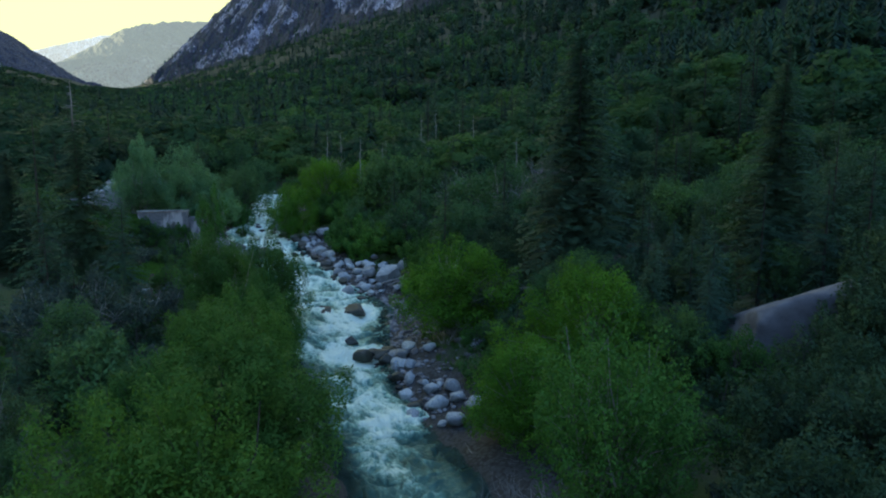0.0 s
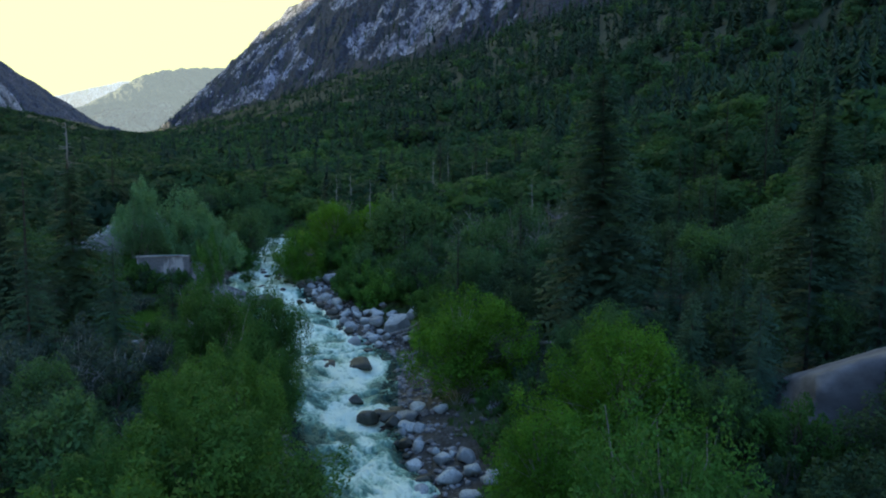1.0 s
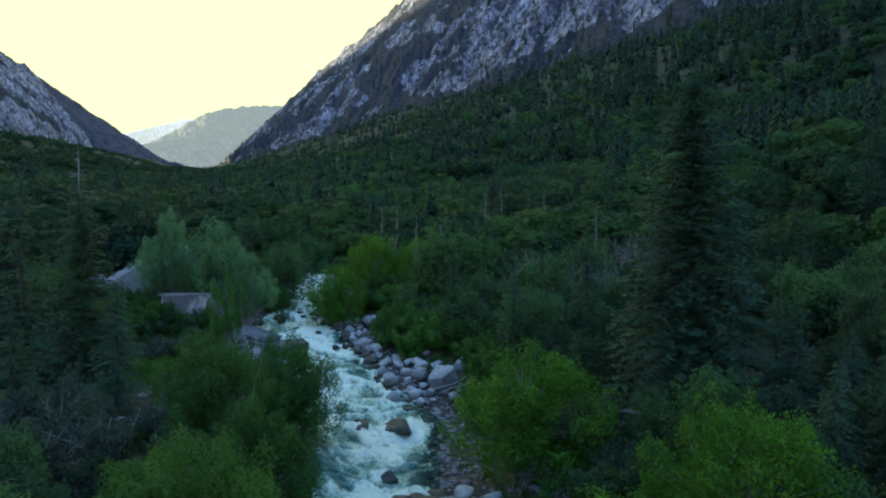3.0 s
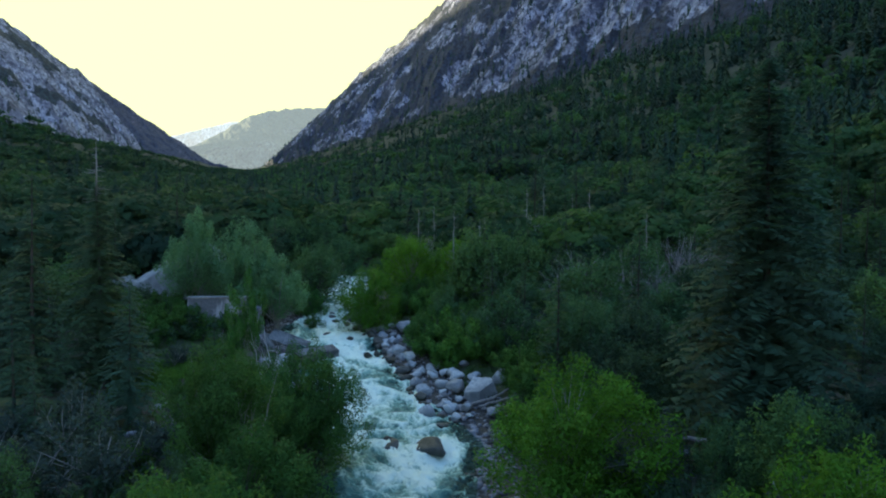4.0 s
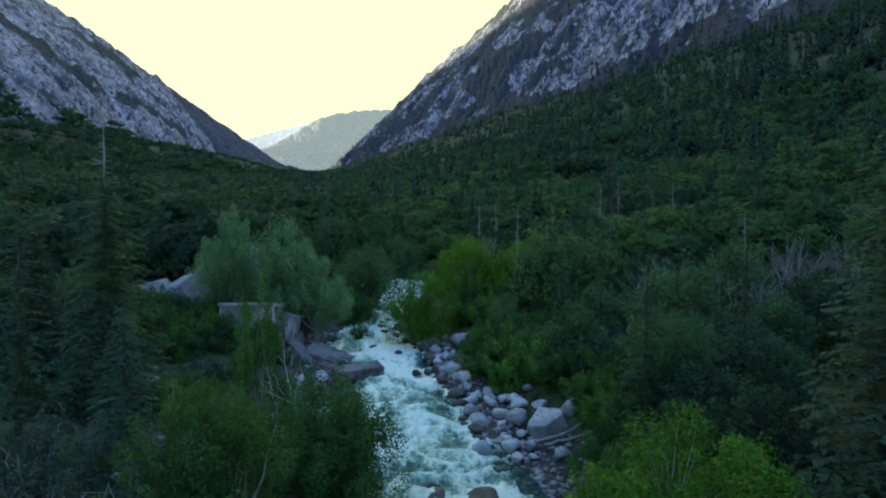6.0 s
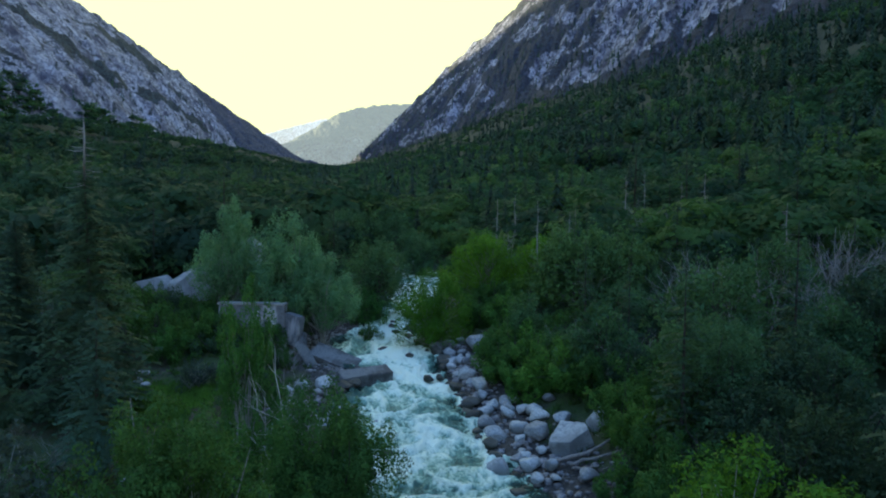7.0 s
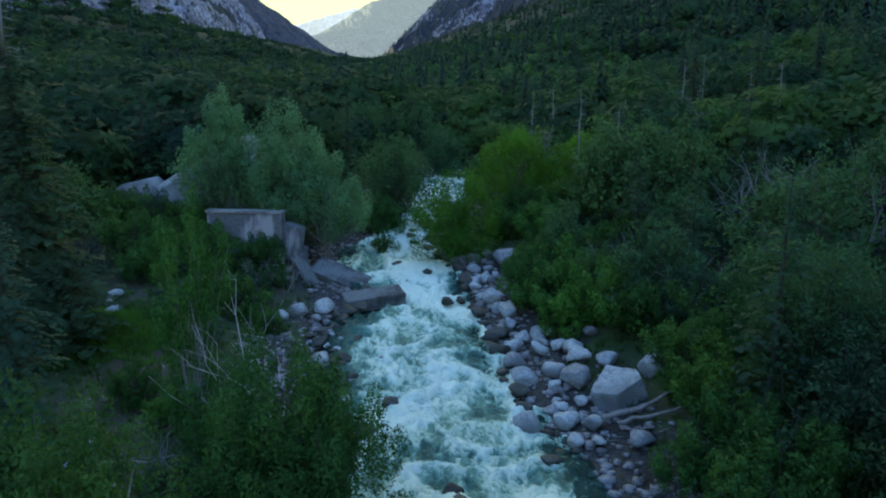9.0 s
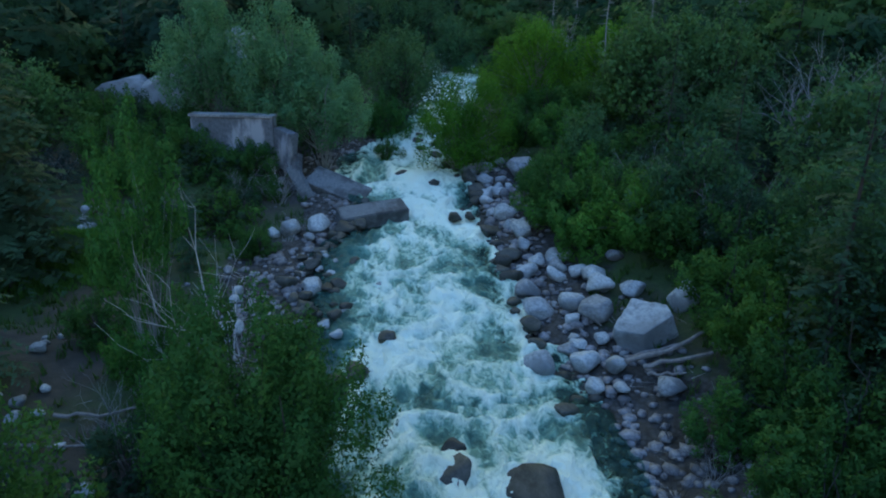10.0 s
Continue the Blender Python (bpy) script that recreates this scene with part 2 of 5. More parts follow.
BARK = bark("brown_bark", (0.030, 0.030, 0.028), (0.080, 0.076, 0.072))
PALEBARK = bark("pale_bark", (0.13, 0.14, 0.13), (0.31, 0.325, 0.31))
WHITE_TWIGS = bark("bleached_twigs", (0.36, 0.36, 0.36), (0.62, 0.62, 0.62))
DRIFT = bark("driftwood", (0.13, 0.125, 0.12), (0.30, 0.29, 0.28))
GRANITE = stone("granite_boulder", (0.180, 0.205, 0.220), (0.43, 0.475, 0.50), (0.155, 0.175, 0.19))
# granite with the dome's shade put into its tint; bank cobbles share it
DIM_GRANITE = stone("dimmed_granite", (0.085, 0.09, 0.10), (0.26, 0.27, 0.295), (0.085, 0.085, 0.090), 5.0, 0.5)
WETSTONE = stone("wet_river_stone", (0.030, 0.034, 0.032), (0.085, 0.090, 0.082), (0.036, 0.042, 0.030), 5.0, 1.1)
WETSTONE.node_tree.nodes["Principled BSDF"].inputs["Roughness"].default_value = 0.6
WETSTONE.node_tree.nodes["Principled BSDF"].inputs["Specular IOR Level"].default_value = 0.3
CONCRETE = stone("weathered_concrete", (0.070, 0.080, 0.088), (0.18, 0.20, 0.215), (0.045, 0.050, 0.055), 11.0, 0.9)


def ground_material():
    m, nt, bs = material("forest_floor")
    soil = ramp(nt, noise_of(nt, 1.7, 8.0, 0.65), [(0.3, (0.032, 0.032, 0.025)), (0.7, (0.078, 0.072, 0.056))])
    grass = ramp(nt, noise_of(nt, 4.0, 6.0, 0.7), [(0.3, (0.022, 0.050, 0.012)), (0.7, (0.055, 0.100, 0.022))])
    col = blend(nt, ramp(nt, noise_of(nt, 0.16, 5.0, 0.6), [(0.38, (0, 0, 0)), (0.54, (0.85, 0.85, 0.85))]), soil, grass)
    gravel = nt.nodes.new("ShaderNodeAttribute")
    gravel.attribute_name = "gravel"
    tc = nt.nodes.new("ShaderNodeTexCoord")
    cell = node(nt, "ShaderNodeTexVoronoi", Scale=4.5)
    nt.links.new(tc.outputs["Object"], cell.inputs["Vector"])
    pebble = ramp(nt, cell.outputs["Distance"], [(0.0, (0.082, 0.086, 0.090)), (0.45, (0.046, 0.048, 0.049)), (0.75, (0.014, 0.014, 0.013))])
    pebble = blend(nt, ramp(nt, noise_of(nt, 0.9, 5.0), [(0.4, (0, 0, 0)), (0.7, (0.8, 0.8, 0.8))]), pebble, (0.048, 0.046, 0.040))
    edge = maths(nt, "ADD", gravel.outputs["Fac"], maths(nt, "MULTIPLY", maths(nt, "SUBTRACT", noise_of(nt, 0.8, 5.0), 0.5), 1.2))
    col = blend(nt, ramp(nt, edge, [(0.4, (0, 0, 0)), (0.6, (1, 1, 1))]), col, pebble)
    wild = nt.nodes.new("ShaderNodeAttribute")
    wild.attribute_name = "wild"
    # scrub green, with the shade inside the growth put into the tint
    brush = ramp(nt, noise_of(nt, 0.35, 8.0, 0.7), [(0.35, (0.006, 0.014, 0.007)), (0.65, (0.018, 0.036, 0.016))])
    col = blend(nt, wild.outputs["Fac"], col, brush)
    nt.links.new(col, bs.inputs["Base Color"])
    bs.inputs["Roughness"].default_value = 0.95
    bump(nt, bs, noise_of(nt, 3.0, 8.0, 0.7), 0.8, 0.12)
    return m


def aligned_noise(nt, lengths, detail=6.0, rough=0.6):
    """Noise with features of those lengths in metres across the canyon, along it and upwards."""
    tc = nt.nodes.new("ShaderNodeTexCoord")
    mp = nt.nodes.new("ShaderNodeMapping")
    mp.vector_type = "TEXTURE"
    mp.inputs["Rotation"].default_value = (0, 0, AXIS)
    mp.inputs["Scale"].default_value = lengths
    nt.links.new(tc.outputs["Object"], mp.inputs[0])
    n = node(nt, "ShaderNodeTexNoise", Scale=1.0, Detail=detail, Roughness=rough)
    nt.links.new(mp.outputs[0], n.inputs["Vector"])
    return n.outputs["Fac"]


def cliff_material(name, dark, light, green, cover, speck, size=1.0, wide=1.0, along=100.0, ledge=0.0):
    """Granite slabs and blocks that run down the slope, with cracks, ledges of scrub and patches of wood."""
    m, nt, bs = material(name)
    slabs = aligned_noise(nt, (40 * size, 0.75 * along * size, 52 * size), 12.0, 0.70)
    grain = aligned_noise(nt, (5 * size, 0.16 * along * size, 11 * size), 8.0, 0.7)
    rock = ramp(nt, slabs, [(0.40, dark), (0.48, tuple(0.66 * c for c in light)), (0.58, light)])
    rock = blend(nt, 1.0, rock, ramp(nt, grain, [(0.36, (0.40, 0.40, 0.44)), (0.50, (0.92, 0.92, 0.94)), (0.66, (1.22, 1.22, 1.20))]), "MULTIPLY")
    tc = nt.nodes.new("ShaderNodeTexCoord")
    mp = nt.nodes.new("ShaderNodeMapping")
    mp.vector_type = "TEXTURE"
    mp.inputs["Rotation"].default_value = (0, 0.35, AXIS)
    mp.inputs["Scale"].default_value = (15 * size, 0.34 * along * size, 30 * size)
    nt.links.new(tc.outputs["Object"], mp.inputs[0])
    warp_n = node(nt, "ShaderNodeTexNoise", Scale=1.5, Detail=5.0)
    nt.links.new(mp.outputs[0], warp_n.inputs["Vector"])
    warp = nt.nodes.new("ShaderNodeVectorMath")
    warp.operation = "MULTIPLY_ADD"
    nt.links.new(warp_n.outputs["Color"], warp.inputs[0])
    warp.inputs[1].default_value = (1.3, 1.3, 1.3)
    nt.links.new(mp.outputs[0], warp.inputs[2])
    blocks = node(nt, "ShaderNodeTexVoronoi", Scale=1.0)
    nt.links.new(warp.outputs[0], blocks.inputs["Vector"])
    tone = nt.nodes.new("ShaderNodeSeparateColor")
    nt.links.new(blocks.outputs["Color"], tone.inputs[0])
    rock = blend(nt, 1.0, rock, ramp(nt, tone.outputs[0], [(0.0, (0.58, 0.58, 0.62)), (0.6, (1, 1, 1)), (1.0, (1.15, 1.15, 1.15))]), "MULTIPLY")
    cracks = node(nt, "ShaderNodeTexVoronoi", Scale=1.0)
    cracks.feature = "DISTANCE_TO_EDGE"
    nt.links.new(warp.outputs[0], cracks.inputs["Vector"])
    rock = blend(nt, ramp(nt, cracks.outputs["Distance"], [(0.01, (0.75, 0.75, 0.75)), (0.06, (0, 0, 0))]), rock, dark)
    clumps = aligned_noise(nt, (5 * size, 12 * size, 7 * size), 6.0, 0.7)
    if size < 2:
        green = blend(nt, ramp(nt, clumps, [(0.40, (0, 0, 0)), (0.60, (1, 1, 1))]), tuple(0.5 * c for c in green), tuple(1.6 * c for c in green))
    specks = aligned_noise(nt, (9 * size, 0.24 * along * size, 20 * size), 6.0, 0.65)
    rock = blend(nt, ramp(nt, specks, [(speck - 0.03, (0.95, 0.95, 0.95)), (speck + 0.02, (0, 0, 0))]), rock, green)
    patch = aligned_noise(nt, (110 * size * wide, 260 * size * wide, 130 * size * wide), 10.0, 0.62)
    if ledge:
        # scrub follows ledges that slant across the slabs
        shelf = aligned_noise(nt, (60 * size, 420 * size, 26 * size), 6.0, 0.6)
        patch = maths(nt, "MINIMUM", patch, maths(nt, "ADD", shelf, ledge))
    bare = nt.nodes.new("ShaderNodeAttribute")
    bare.attribute_name = "bare"
    patch = maths(nt, "ADD", patch, bare.outputs["Fac"])
    mask = ramp(nt, patch, [(cover - 0.012, (1, 1, 1)), (cover + 0.018, (0, 0, 0))])
    nt.links.new(blend(nt, mask, rock, green), bs.inputs["Base Color"])
    bs.inputs["Roughness"].default_value = 0.9
    bump(nt, bs, maths(nt, "ADD", maths(nt, "ADD", slabs, maths(nt, "MULTIPLY", grain, 0.3)), maths(nt, "MULTIPLY", tone.outputs[0], 0.2)), 1.0, 11.0 * size)
    return m


FLOOR = ground_material()
CLIFF_L = cliff_material("pale_granite_cliff", (0.09, 0.09, 0.13), (0.47, 0.475, 0.54), (0.034, 0.044, 0.046), 0.40, 0.43, 0.9, 1.0, 64.0, 0.04)
CLIFF_R = cliff_material("scrubby_granite_cliff", (0.080, 0.082, 0.120), (0.48, 0.485, 0.56), (0.034, 0.040, 0.056), 0.505, 0.455, 0.8, 1.0, 80.0)
# the spur's colours carry the blue of the haze before it
SPUR = cliff_material("hazed_wooded_spur", (0.050, 0.052, 0.085), (0.15, 0.15, 0.20), (0.040, 0.045, 0.066), 0.56, 0.5)
FAR = cliff_material("glowing_meadow_slope", (0.12, 0.14, 0.11), (0.17, 0.19, 0.14), (0.11, 0.13, 0.09), 0.48, 0.40, 3.0)
SNOWY = cliff_material("glowing_snow_slope", (0.30, 0.33, 0.32), (0.62, 0.63, 0.60), (0.26, 0.29, 0.25), 0.40, 0.35, 3.0)
# far-off backdrops that glow: emission stands in for the sunlit haze
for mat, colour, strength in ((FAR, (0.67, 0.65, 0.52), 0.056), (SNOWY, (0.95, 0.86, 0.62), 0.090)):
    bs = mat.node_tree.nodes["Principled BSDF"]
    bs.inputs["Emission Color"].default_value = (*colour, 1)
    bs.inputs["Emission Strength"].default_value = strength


# ---- the ground: one sheet from the river bed to the horizon ----
RIGHT_E = [-30, -4, -1, 0, 1.5, 4, 8, 20, 50, 140, 400, 700, 4000]
RIGHT_H = [-0.9, -0.9, -0.6, -0.2, 0.25, 0.9, 2.2, 4.0, 9.0, 36, 148, 165, 180]
LEFT_E = [-30, -4, -1, 0, 1.5, 5, 10, 40, 100, 280, 700, 4000]
LEFT_H = [-0.9, -0.9, -0.6, -0.2, 0.25, 0.9, 1.5, 3.6, 9, 45, 70, 140]


def ground_height(u, v):
    u, v = np.asarray(u, float), np.asarray(v, float)
    el, er = edge_left(u), edge_right(u)
    right = v > (el + er) / 2
    e = np.where(right, v - er, el - v)
    h = np.where(right, np.interp(e, RIGHT_E, RIGHT_H), np.interp(e, LEFT_E, LEFT_H))
    out = np.clip(e / 6, 0, 1)
    x, y = u, v
    rough = 0.22 * fbm(x / 2.2, y / 2.2, octaves=3, seed=3) * np.clip(e / 2 + 0.4, 0.15, 1)
    rough = rough + out * 0.7 * fbm(x / 11, y / 11, octaves=3, seed=5) + np.clip(e / 120, 0, 1) * 7 * fbm(x / 90, y / 90, octaves=4, seed=9)
    return bed_rise(u) + h + rough


def spread(a, b, lo, hi, step, grow):
    mid = list(np.arange(lo, hi, step))
    s, x = step, hi
    while x < b:
        mid.append(x)
        s *= grow
        x += s
    mid.append(b)
    s, x, low = step, lo, []
    while x > a:
        s *= grow
        x -= s
        low.append(x)
    return np.array(low[::-1] + mid)


gu = spread(-650, 4900, 18, 110, 0.6, 1.07)
gv = spread(-2200, 2200, 2, 32, 0.55, 1.07)
GU, GV = np.meshgrid(gu, gv, indexing="ij")
X, Y = to_xy(GU, GV)
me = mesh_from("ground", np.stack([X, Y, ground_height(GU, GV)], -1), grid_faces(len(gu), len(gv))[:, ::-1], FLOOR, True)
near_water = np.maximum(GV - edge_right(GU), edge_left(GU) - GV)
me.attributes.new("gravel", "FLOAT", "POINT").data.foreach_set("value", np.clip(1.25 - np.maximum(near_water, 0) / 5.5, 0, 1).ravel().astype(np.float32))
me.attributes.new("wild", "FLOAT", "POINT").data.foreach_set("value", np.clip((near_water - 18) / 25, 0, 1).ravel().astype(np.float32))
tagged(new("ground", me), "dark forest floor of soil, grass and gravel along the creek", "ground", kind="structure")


# ---- canyon walls ----
def mountain(name, label, foot, crest, mat, seed, nu, ns, relief, back=(0.9, 300.0), bare=None):
    """A wall of rock from a foot line to a crest line of (u, v, height over the canyon floor), with buttresses and gullies, and a back slope."""
    foot, crest = np.array(foot, float), np.array(crest, float)
    t = np.linspace(0, 1, nu)
    along = lambda P: np.stack([np.interp(t, np.linspace(0, 1, len(P)), P[:, c]) for c in range(3)], -1)
    F, C = along(foot), along(crest)
    s = np.concatenate([np.linspace(0, 1, ns), np.linspace(1.02, 1.5, 14)])
    S = s[None, :, None]
    side = C - F
    side[:, 2] = 0
    side /= np.linalg.norm(side, axis=1, keepdims=True)
    up = F[:, None] + (C - F)[:, None] * np.minimum(S, 1.0)
    over = np.maximum(S - 1, 0) * 2
    P = up + side[:, None] * over * back[1]
    P[..., 2] -= (over * back[1] * back[0])[..., 0]
    # steeper towards the top
    k = np.minimum(s, 1.0)[None, :]
    span = (C - F)[:, None, 2]
    P[..., 2] += span * (k ** 1.25 - k) * 0.6
    a, b = P[..., 0], P[..., 1]
    w = np.linalg.norm(P[..., :2] - F[:, None, :2], axis=-1)
    q = t[:, None] * np.linalg.norm(np.diff(crest[:, :2], axis=0), axis=1).sum() + 0 * w
    env = np.clip(k * 5, 0, 1)
    slant = q + 0.35 * w
    butt = 1 - np.abs(fbm(slant / 190, w / 420, octaves=3, seed=seed)) * 2
    rib = 1 - np.abs(fbm(slant / 48, w / 110, octaves=4, seed=seed + 3, gain=0.6)) * 2
    chip = fbm(slant / 15, w / 26, octaves=3, seed=seed + 7, gain=0.6)
    P[..., 2] += env * relief * (np.clip(1.25 - k, 0.25, 1)) * (0.50 * butt + 0.42 * rib + 0.20 * chip)
    jag = fbm(q[:, :1] / 70, 0 * q[:, :1], octaves=4, seed=seed + 11)
    P[..., 2] += relief * 0.13 * jag * np.clip((k - 0.8) * 5, 0, 1)
    P[..., 2] += bed_rise(P[..., 0])
    x, y = to_xy(P[..., 0], P[..., 1])
    V = np.stack([x, y, P[..., 2]], -1)
    me = mesh_from(name, V, grid_faces(nu, len(s)), mat, True)
    if bare:
        # where the slope carries more naked rock (+) or more scrub (-)
        me.attributes.new("bare", "FLOAT", "POINT").data.foreach_set("value", bare(F[:, :1] + 0 * k, k + 0 * F[:, :1]).ravel().astype(np.float32))
    tagged(new(name, me), label, "mountain", kind="structure")
    return V[:, :ns]


def bare_left(u, k):
    shelf = 0.45 - 0.25 * (u - 1250) / 500 + 0.02 * np.sin(u / 60)
    return -0.40 * np.exp(-(((k - shelf) / 0.045) ** 2)) * np.clip((u - 1180) / 60, 0, 1) * np.clip((1800 - u) / 60, 0, 1)


def bare_right(u, k):
    slabs = 0.075 * np.exp(-(((u - 960) / 220) ** 2)) * np.clip((k - 0.10) / 0.12, 0, 1) * np.clip((0.95 - k) / 0.3, 0, 1)
    outcrops = 0.05 * np.exp(-(((u - 640) / 170) ** 2)) * np.clip((k - 0.10) / 0.08, 0, 1)
    return slabs + outcrops - 0.035 * np.clip((u - 1250) / 150, 0, 1) * np.clip((0.8 - k) / 0.2, 0, 1) + 0.03 * np.clip((k - 0.8) / 0.1, 0, 1) - 0.4 * np.clip((0.10 - k) / 0.04, 0, 1)


wall_left = mountain("mountain_left", "pale grey granite mountainside with dark scrub seams",
                     [(-200, -290, 30), (500, -280, 40), (1100, -265, 42), (1700, -255, 40), (2060, -250, 34), (2160, -250, 20)],
                     [(-200, -640, 420), (500, -640, 420), (1100, -620, 408), (1650, -500, 322), (2060, -392, 236), (2190, -310, 60)],
                     CLIFF_L, 21, 320, 110, 30, bare=bare_left)
wall_right = mountain("mountain_right", "steep granite mountainside broken by conifers and scrub",
                      [(-300, 420, 150), (400, 420, 150), (900, 385, 128), (1500, 310, 86), (2200, 180, 30), (2900, 60, 0)],
                      [(-300, 640, 560), (400, 640, 560), (1000, 640, 565), (1700, 560, 500), (2400, 420, 370), (3100, 90, 18)],
                      CLIFF_R, 45, 360, 120, 34, bare=bare_right)
mountain("mountain_spur", "dark wooded spur across the canyon in shade, coloured blue for haze",
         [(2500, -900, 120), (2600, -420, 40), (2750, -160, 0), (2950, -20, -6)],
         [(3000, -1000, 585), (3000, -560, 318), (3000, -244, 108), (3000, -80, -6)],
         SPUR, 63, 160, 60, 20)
mountain("mountain_far", "distant mountain with meadows and dark gullies, glowing in place of haze",
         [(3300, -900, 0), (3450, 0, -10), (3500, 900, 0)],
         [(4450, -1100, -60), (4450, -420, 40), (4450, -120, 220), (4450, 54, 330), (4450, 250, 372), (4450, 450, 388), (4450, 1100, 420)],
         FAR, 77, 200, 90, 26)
mountain("mountain_snow", "pale distant range with streaks of snow, glowing in place of haze",
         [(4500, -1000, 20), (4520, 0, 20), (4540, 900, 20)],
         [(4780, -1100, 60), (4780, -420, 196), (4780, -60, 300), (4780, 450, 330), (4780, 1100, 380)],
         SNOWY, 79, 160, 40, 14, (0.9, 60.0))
# unseen range added behind the left wall, keeps the sun off the canyon
mountain("mountain_behind", "unseen range added beyond the canyon wall to block the sun", [(-1500, -900, 200), (1000, -900, 200), (3000, -1000, 200), (5600, -1300, 200)],
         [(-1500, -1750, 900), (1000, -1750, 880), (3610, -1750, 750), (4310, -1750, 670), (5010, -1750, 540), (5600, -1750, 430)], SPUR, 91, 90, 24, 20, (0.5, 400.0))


# ---- boulders: places and widths in metres ----
RIGHT_BANK = [(-6.6, 75.3, 1.3), (-7.9, 73.3, 1.6), (-8.2, 75.6, 1.4), (-8.6, 76.6, 1.7), (-9.1, 74.1, 1.45), (-10.6, 73.7, 1.4), (-11.5, 75.5, 1.4),
              (-10.4, 76.8, 1.15), (-9.4, 77.0, 1.1), (-11.7, 78.3, 1.0), (-13.3, 81.3, 1.45), (-9.7, 70.2, 1.6), (-7.9, 70.4, 1.4), (-6.6, 70.2, 1.15),
              (-7.3, 69.0, 0.85), (-4.5, 69.2, 1.3), (-8.9, 72.9, 0.75), (-7.5, 72.1, 0.8), (-7.8, 78.3, 1.0), (-15.6, 90.4, 2.3), (-17.8, 92.8, 1.0), (-6.3, 69.0, 0.75),
              (0.8, 37.6, 1.3), (-0.3, 39.8, 1.25), (-1.8, 39.3, 1.2), (0.8, 40.1, 1.2), (-2.4, 42.3, 1.1)]
WET = [(-17.9, 83.1, 1.15), (-17.0, 83.5, 0.95), (-21.3, 88.4, 1.15), (-24.0, 89.2, 1.3), (-23.3, 94.3, 1.2), (-10.9, 62.5, 1.4), (-8.0, 62.4, 2.5), (-16.4, 69.6, 1.1),
       (-16.5, 66.8, 1.2), (-16.9, 65.4, 1.4), (-8.1, 67.3, 1.0), (-11.3, 63.9, 0.9), (-4.1, 51.4, 1.5), (-6.0, 49.8, 2.0), (-13.5, 79.2, 1.4), (-15.3, 81.8, 1.45),
       (-26.0, 97.5, 1.3), (-25.0, 95.8, 1.0), (-26.6, 99.2, 1.1), (-5.2, 50.7, 1.3), (1.6, 34.5, 0.9), (-7.2, 53.6, 1.1)]
LEFT_BANK = [(-26.1, 77.8, 1.5), (-24.7, 78.5, 1.55), (-24.5, 77.0, 0.9), (-26.8, 77.1, 0.8), (-18.8, 71.5, 0.9), (-19.3, 70.9, 1.2), (-21.6, 72.3, 1.4), (-20.4, 56.9, 0.65), (-19.2, 56.6, 0.5), (-18.4, 56.9, 0.75), (-24.3, 58.9, 0.45), (-25.9, 58.7, 0.5), (-25.0, 59.9, 0.42), (-27.2, 61.9, 0.42), (-27.0, 62.5, 0.32), (-22.4, 58.0, 0.4), (-23.0, 57.6, 0.35),
             (-17.8, 57.0, 1.0), (-25.2, 59.0, 0.62), (-24.7, 58.3, 0.6), (-27.6, 62.3, 0.36), (-20.7, 59.3, 0.65), (-17.1, 57.5, 0.55), (-35.9, 72.6, 1.1), (-27.0, 61.5, 0.6)]


# ---- the creek ----
def water_steps(u, v):
    """Little falls whose lips bow across the creek."""
    return value_noise(u / 4.6 + 0.55 * value_noise(u / 5, v / 1.9, seed=38), v / 5, seed=37)


def water_height(u, v):
    wu_ = u + 1.1 * fbm(u / 4, v / 3, octaves=2, seed=35)
    wv_ = v + 0.5 * fbm(u / 3, v / 3, octaves=2, seed=36)
    ridge = 1 - np.abs(value_noise(wu_ / 2.1, wv_ / 1.9, seed=33)) * 2
    small = 1 - np.abs(fbm(wu_ / 0.8, wv_ / 0.7, octaves=3, seed=31, gain=0.6)) * 2
    return bed_rise(u) + 0.24 * ridge + 0.12 * small + 0.26 * water_steps(u, v) - 0.12


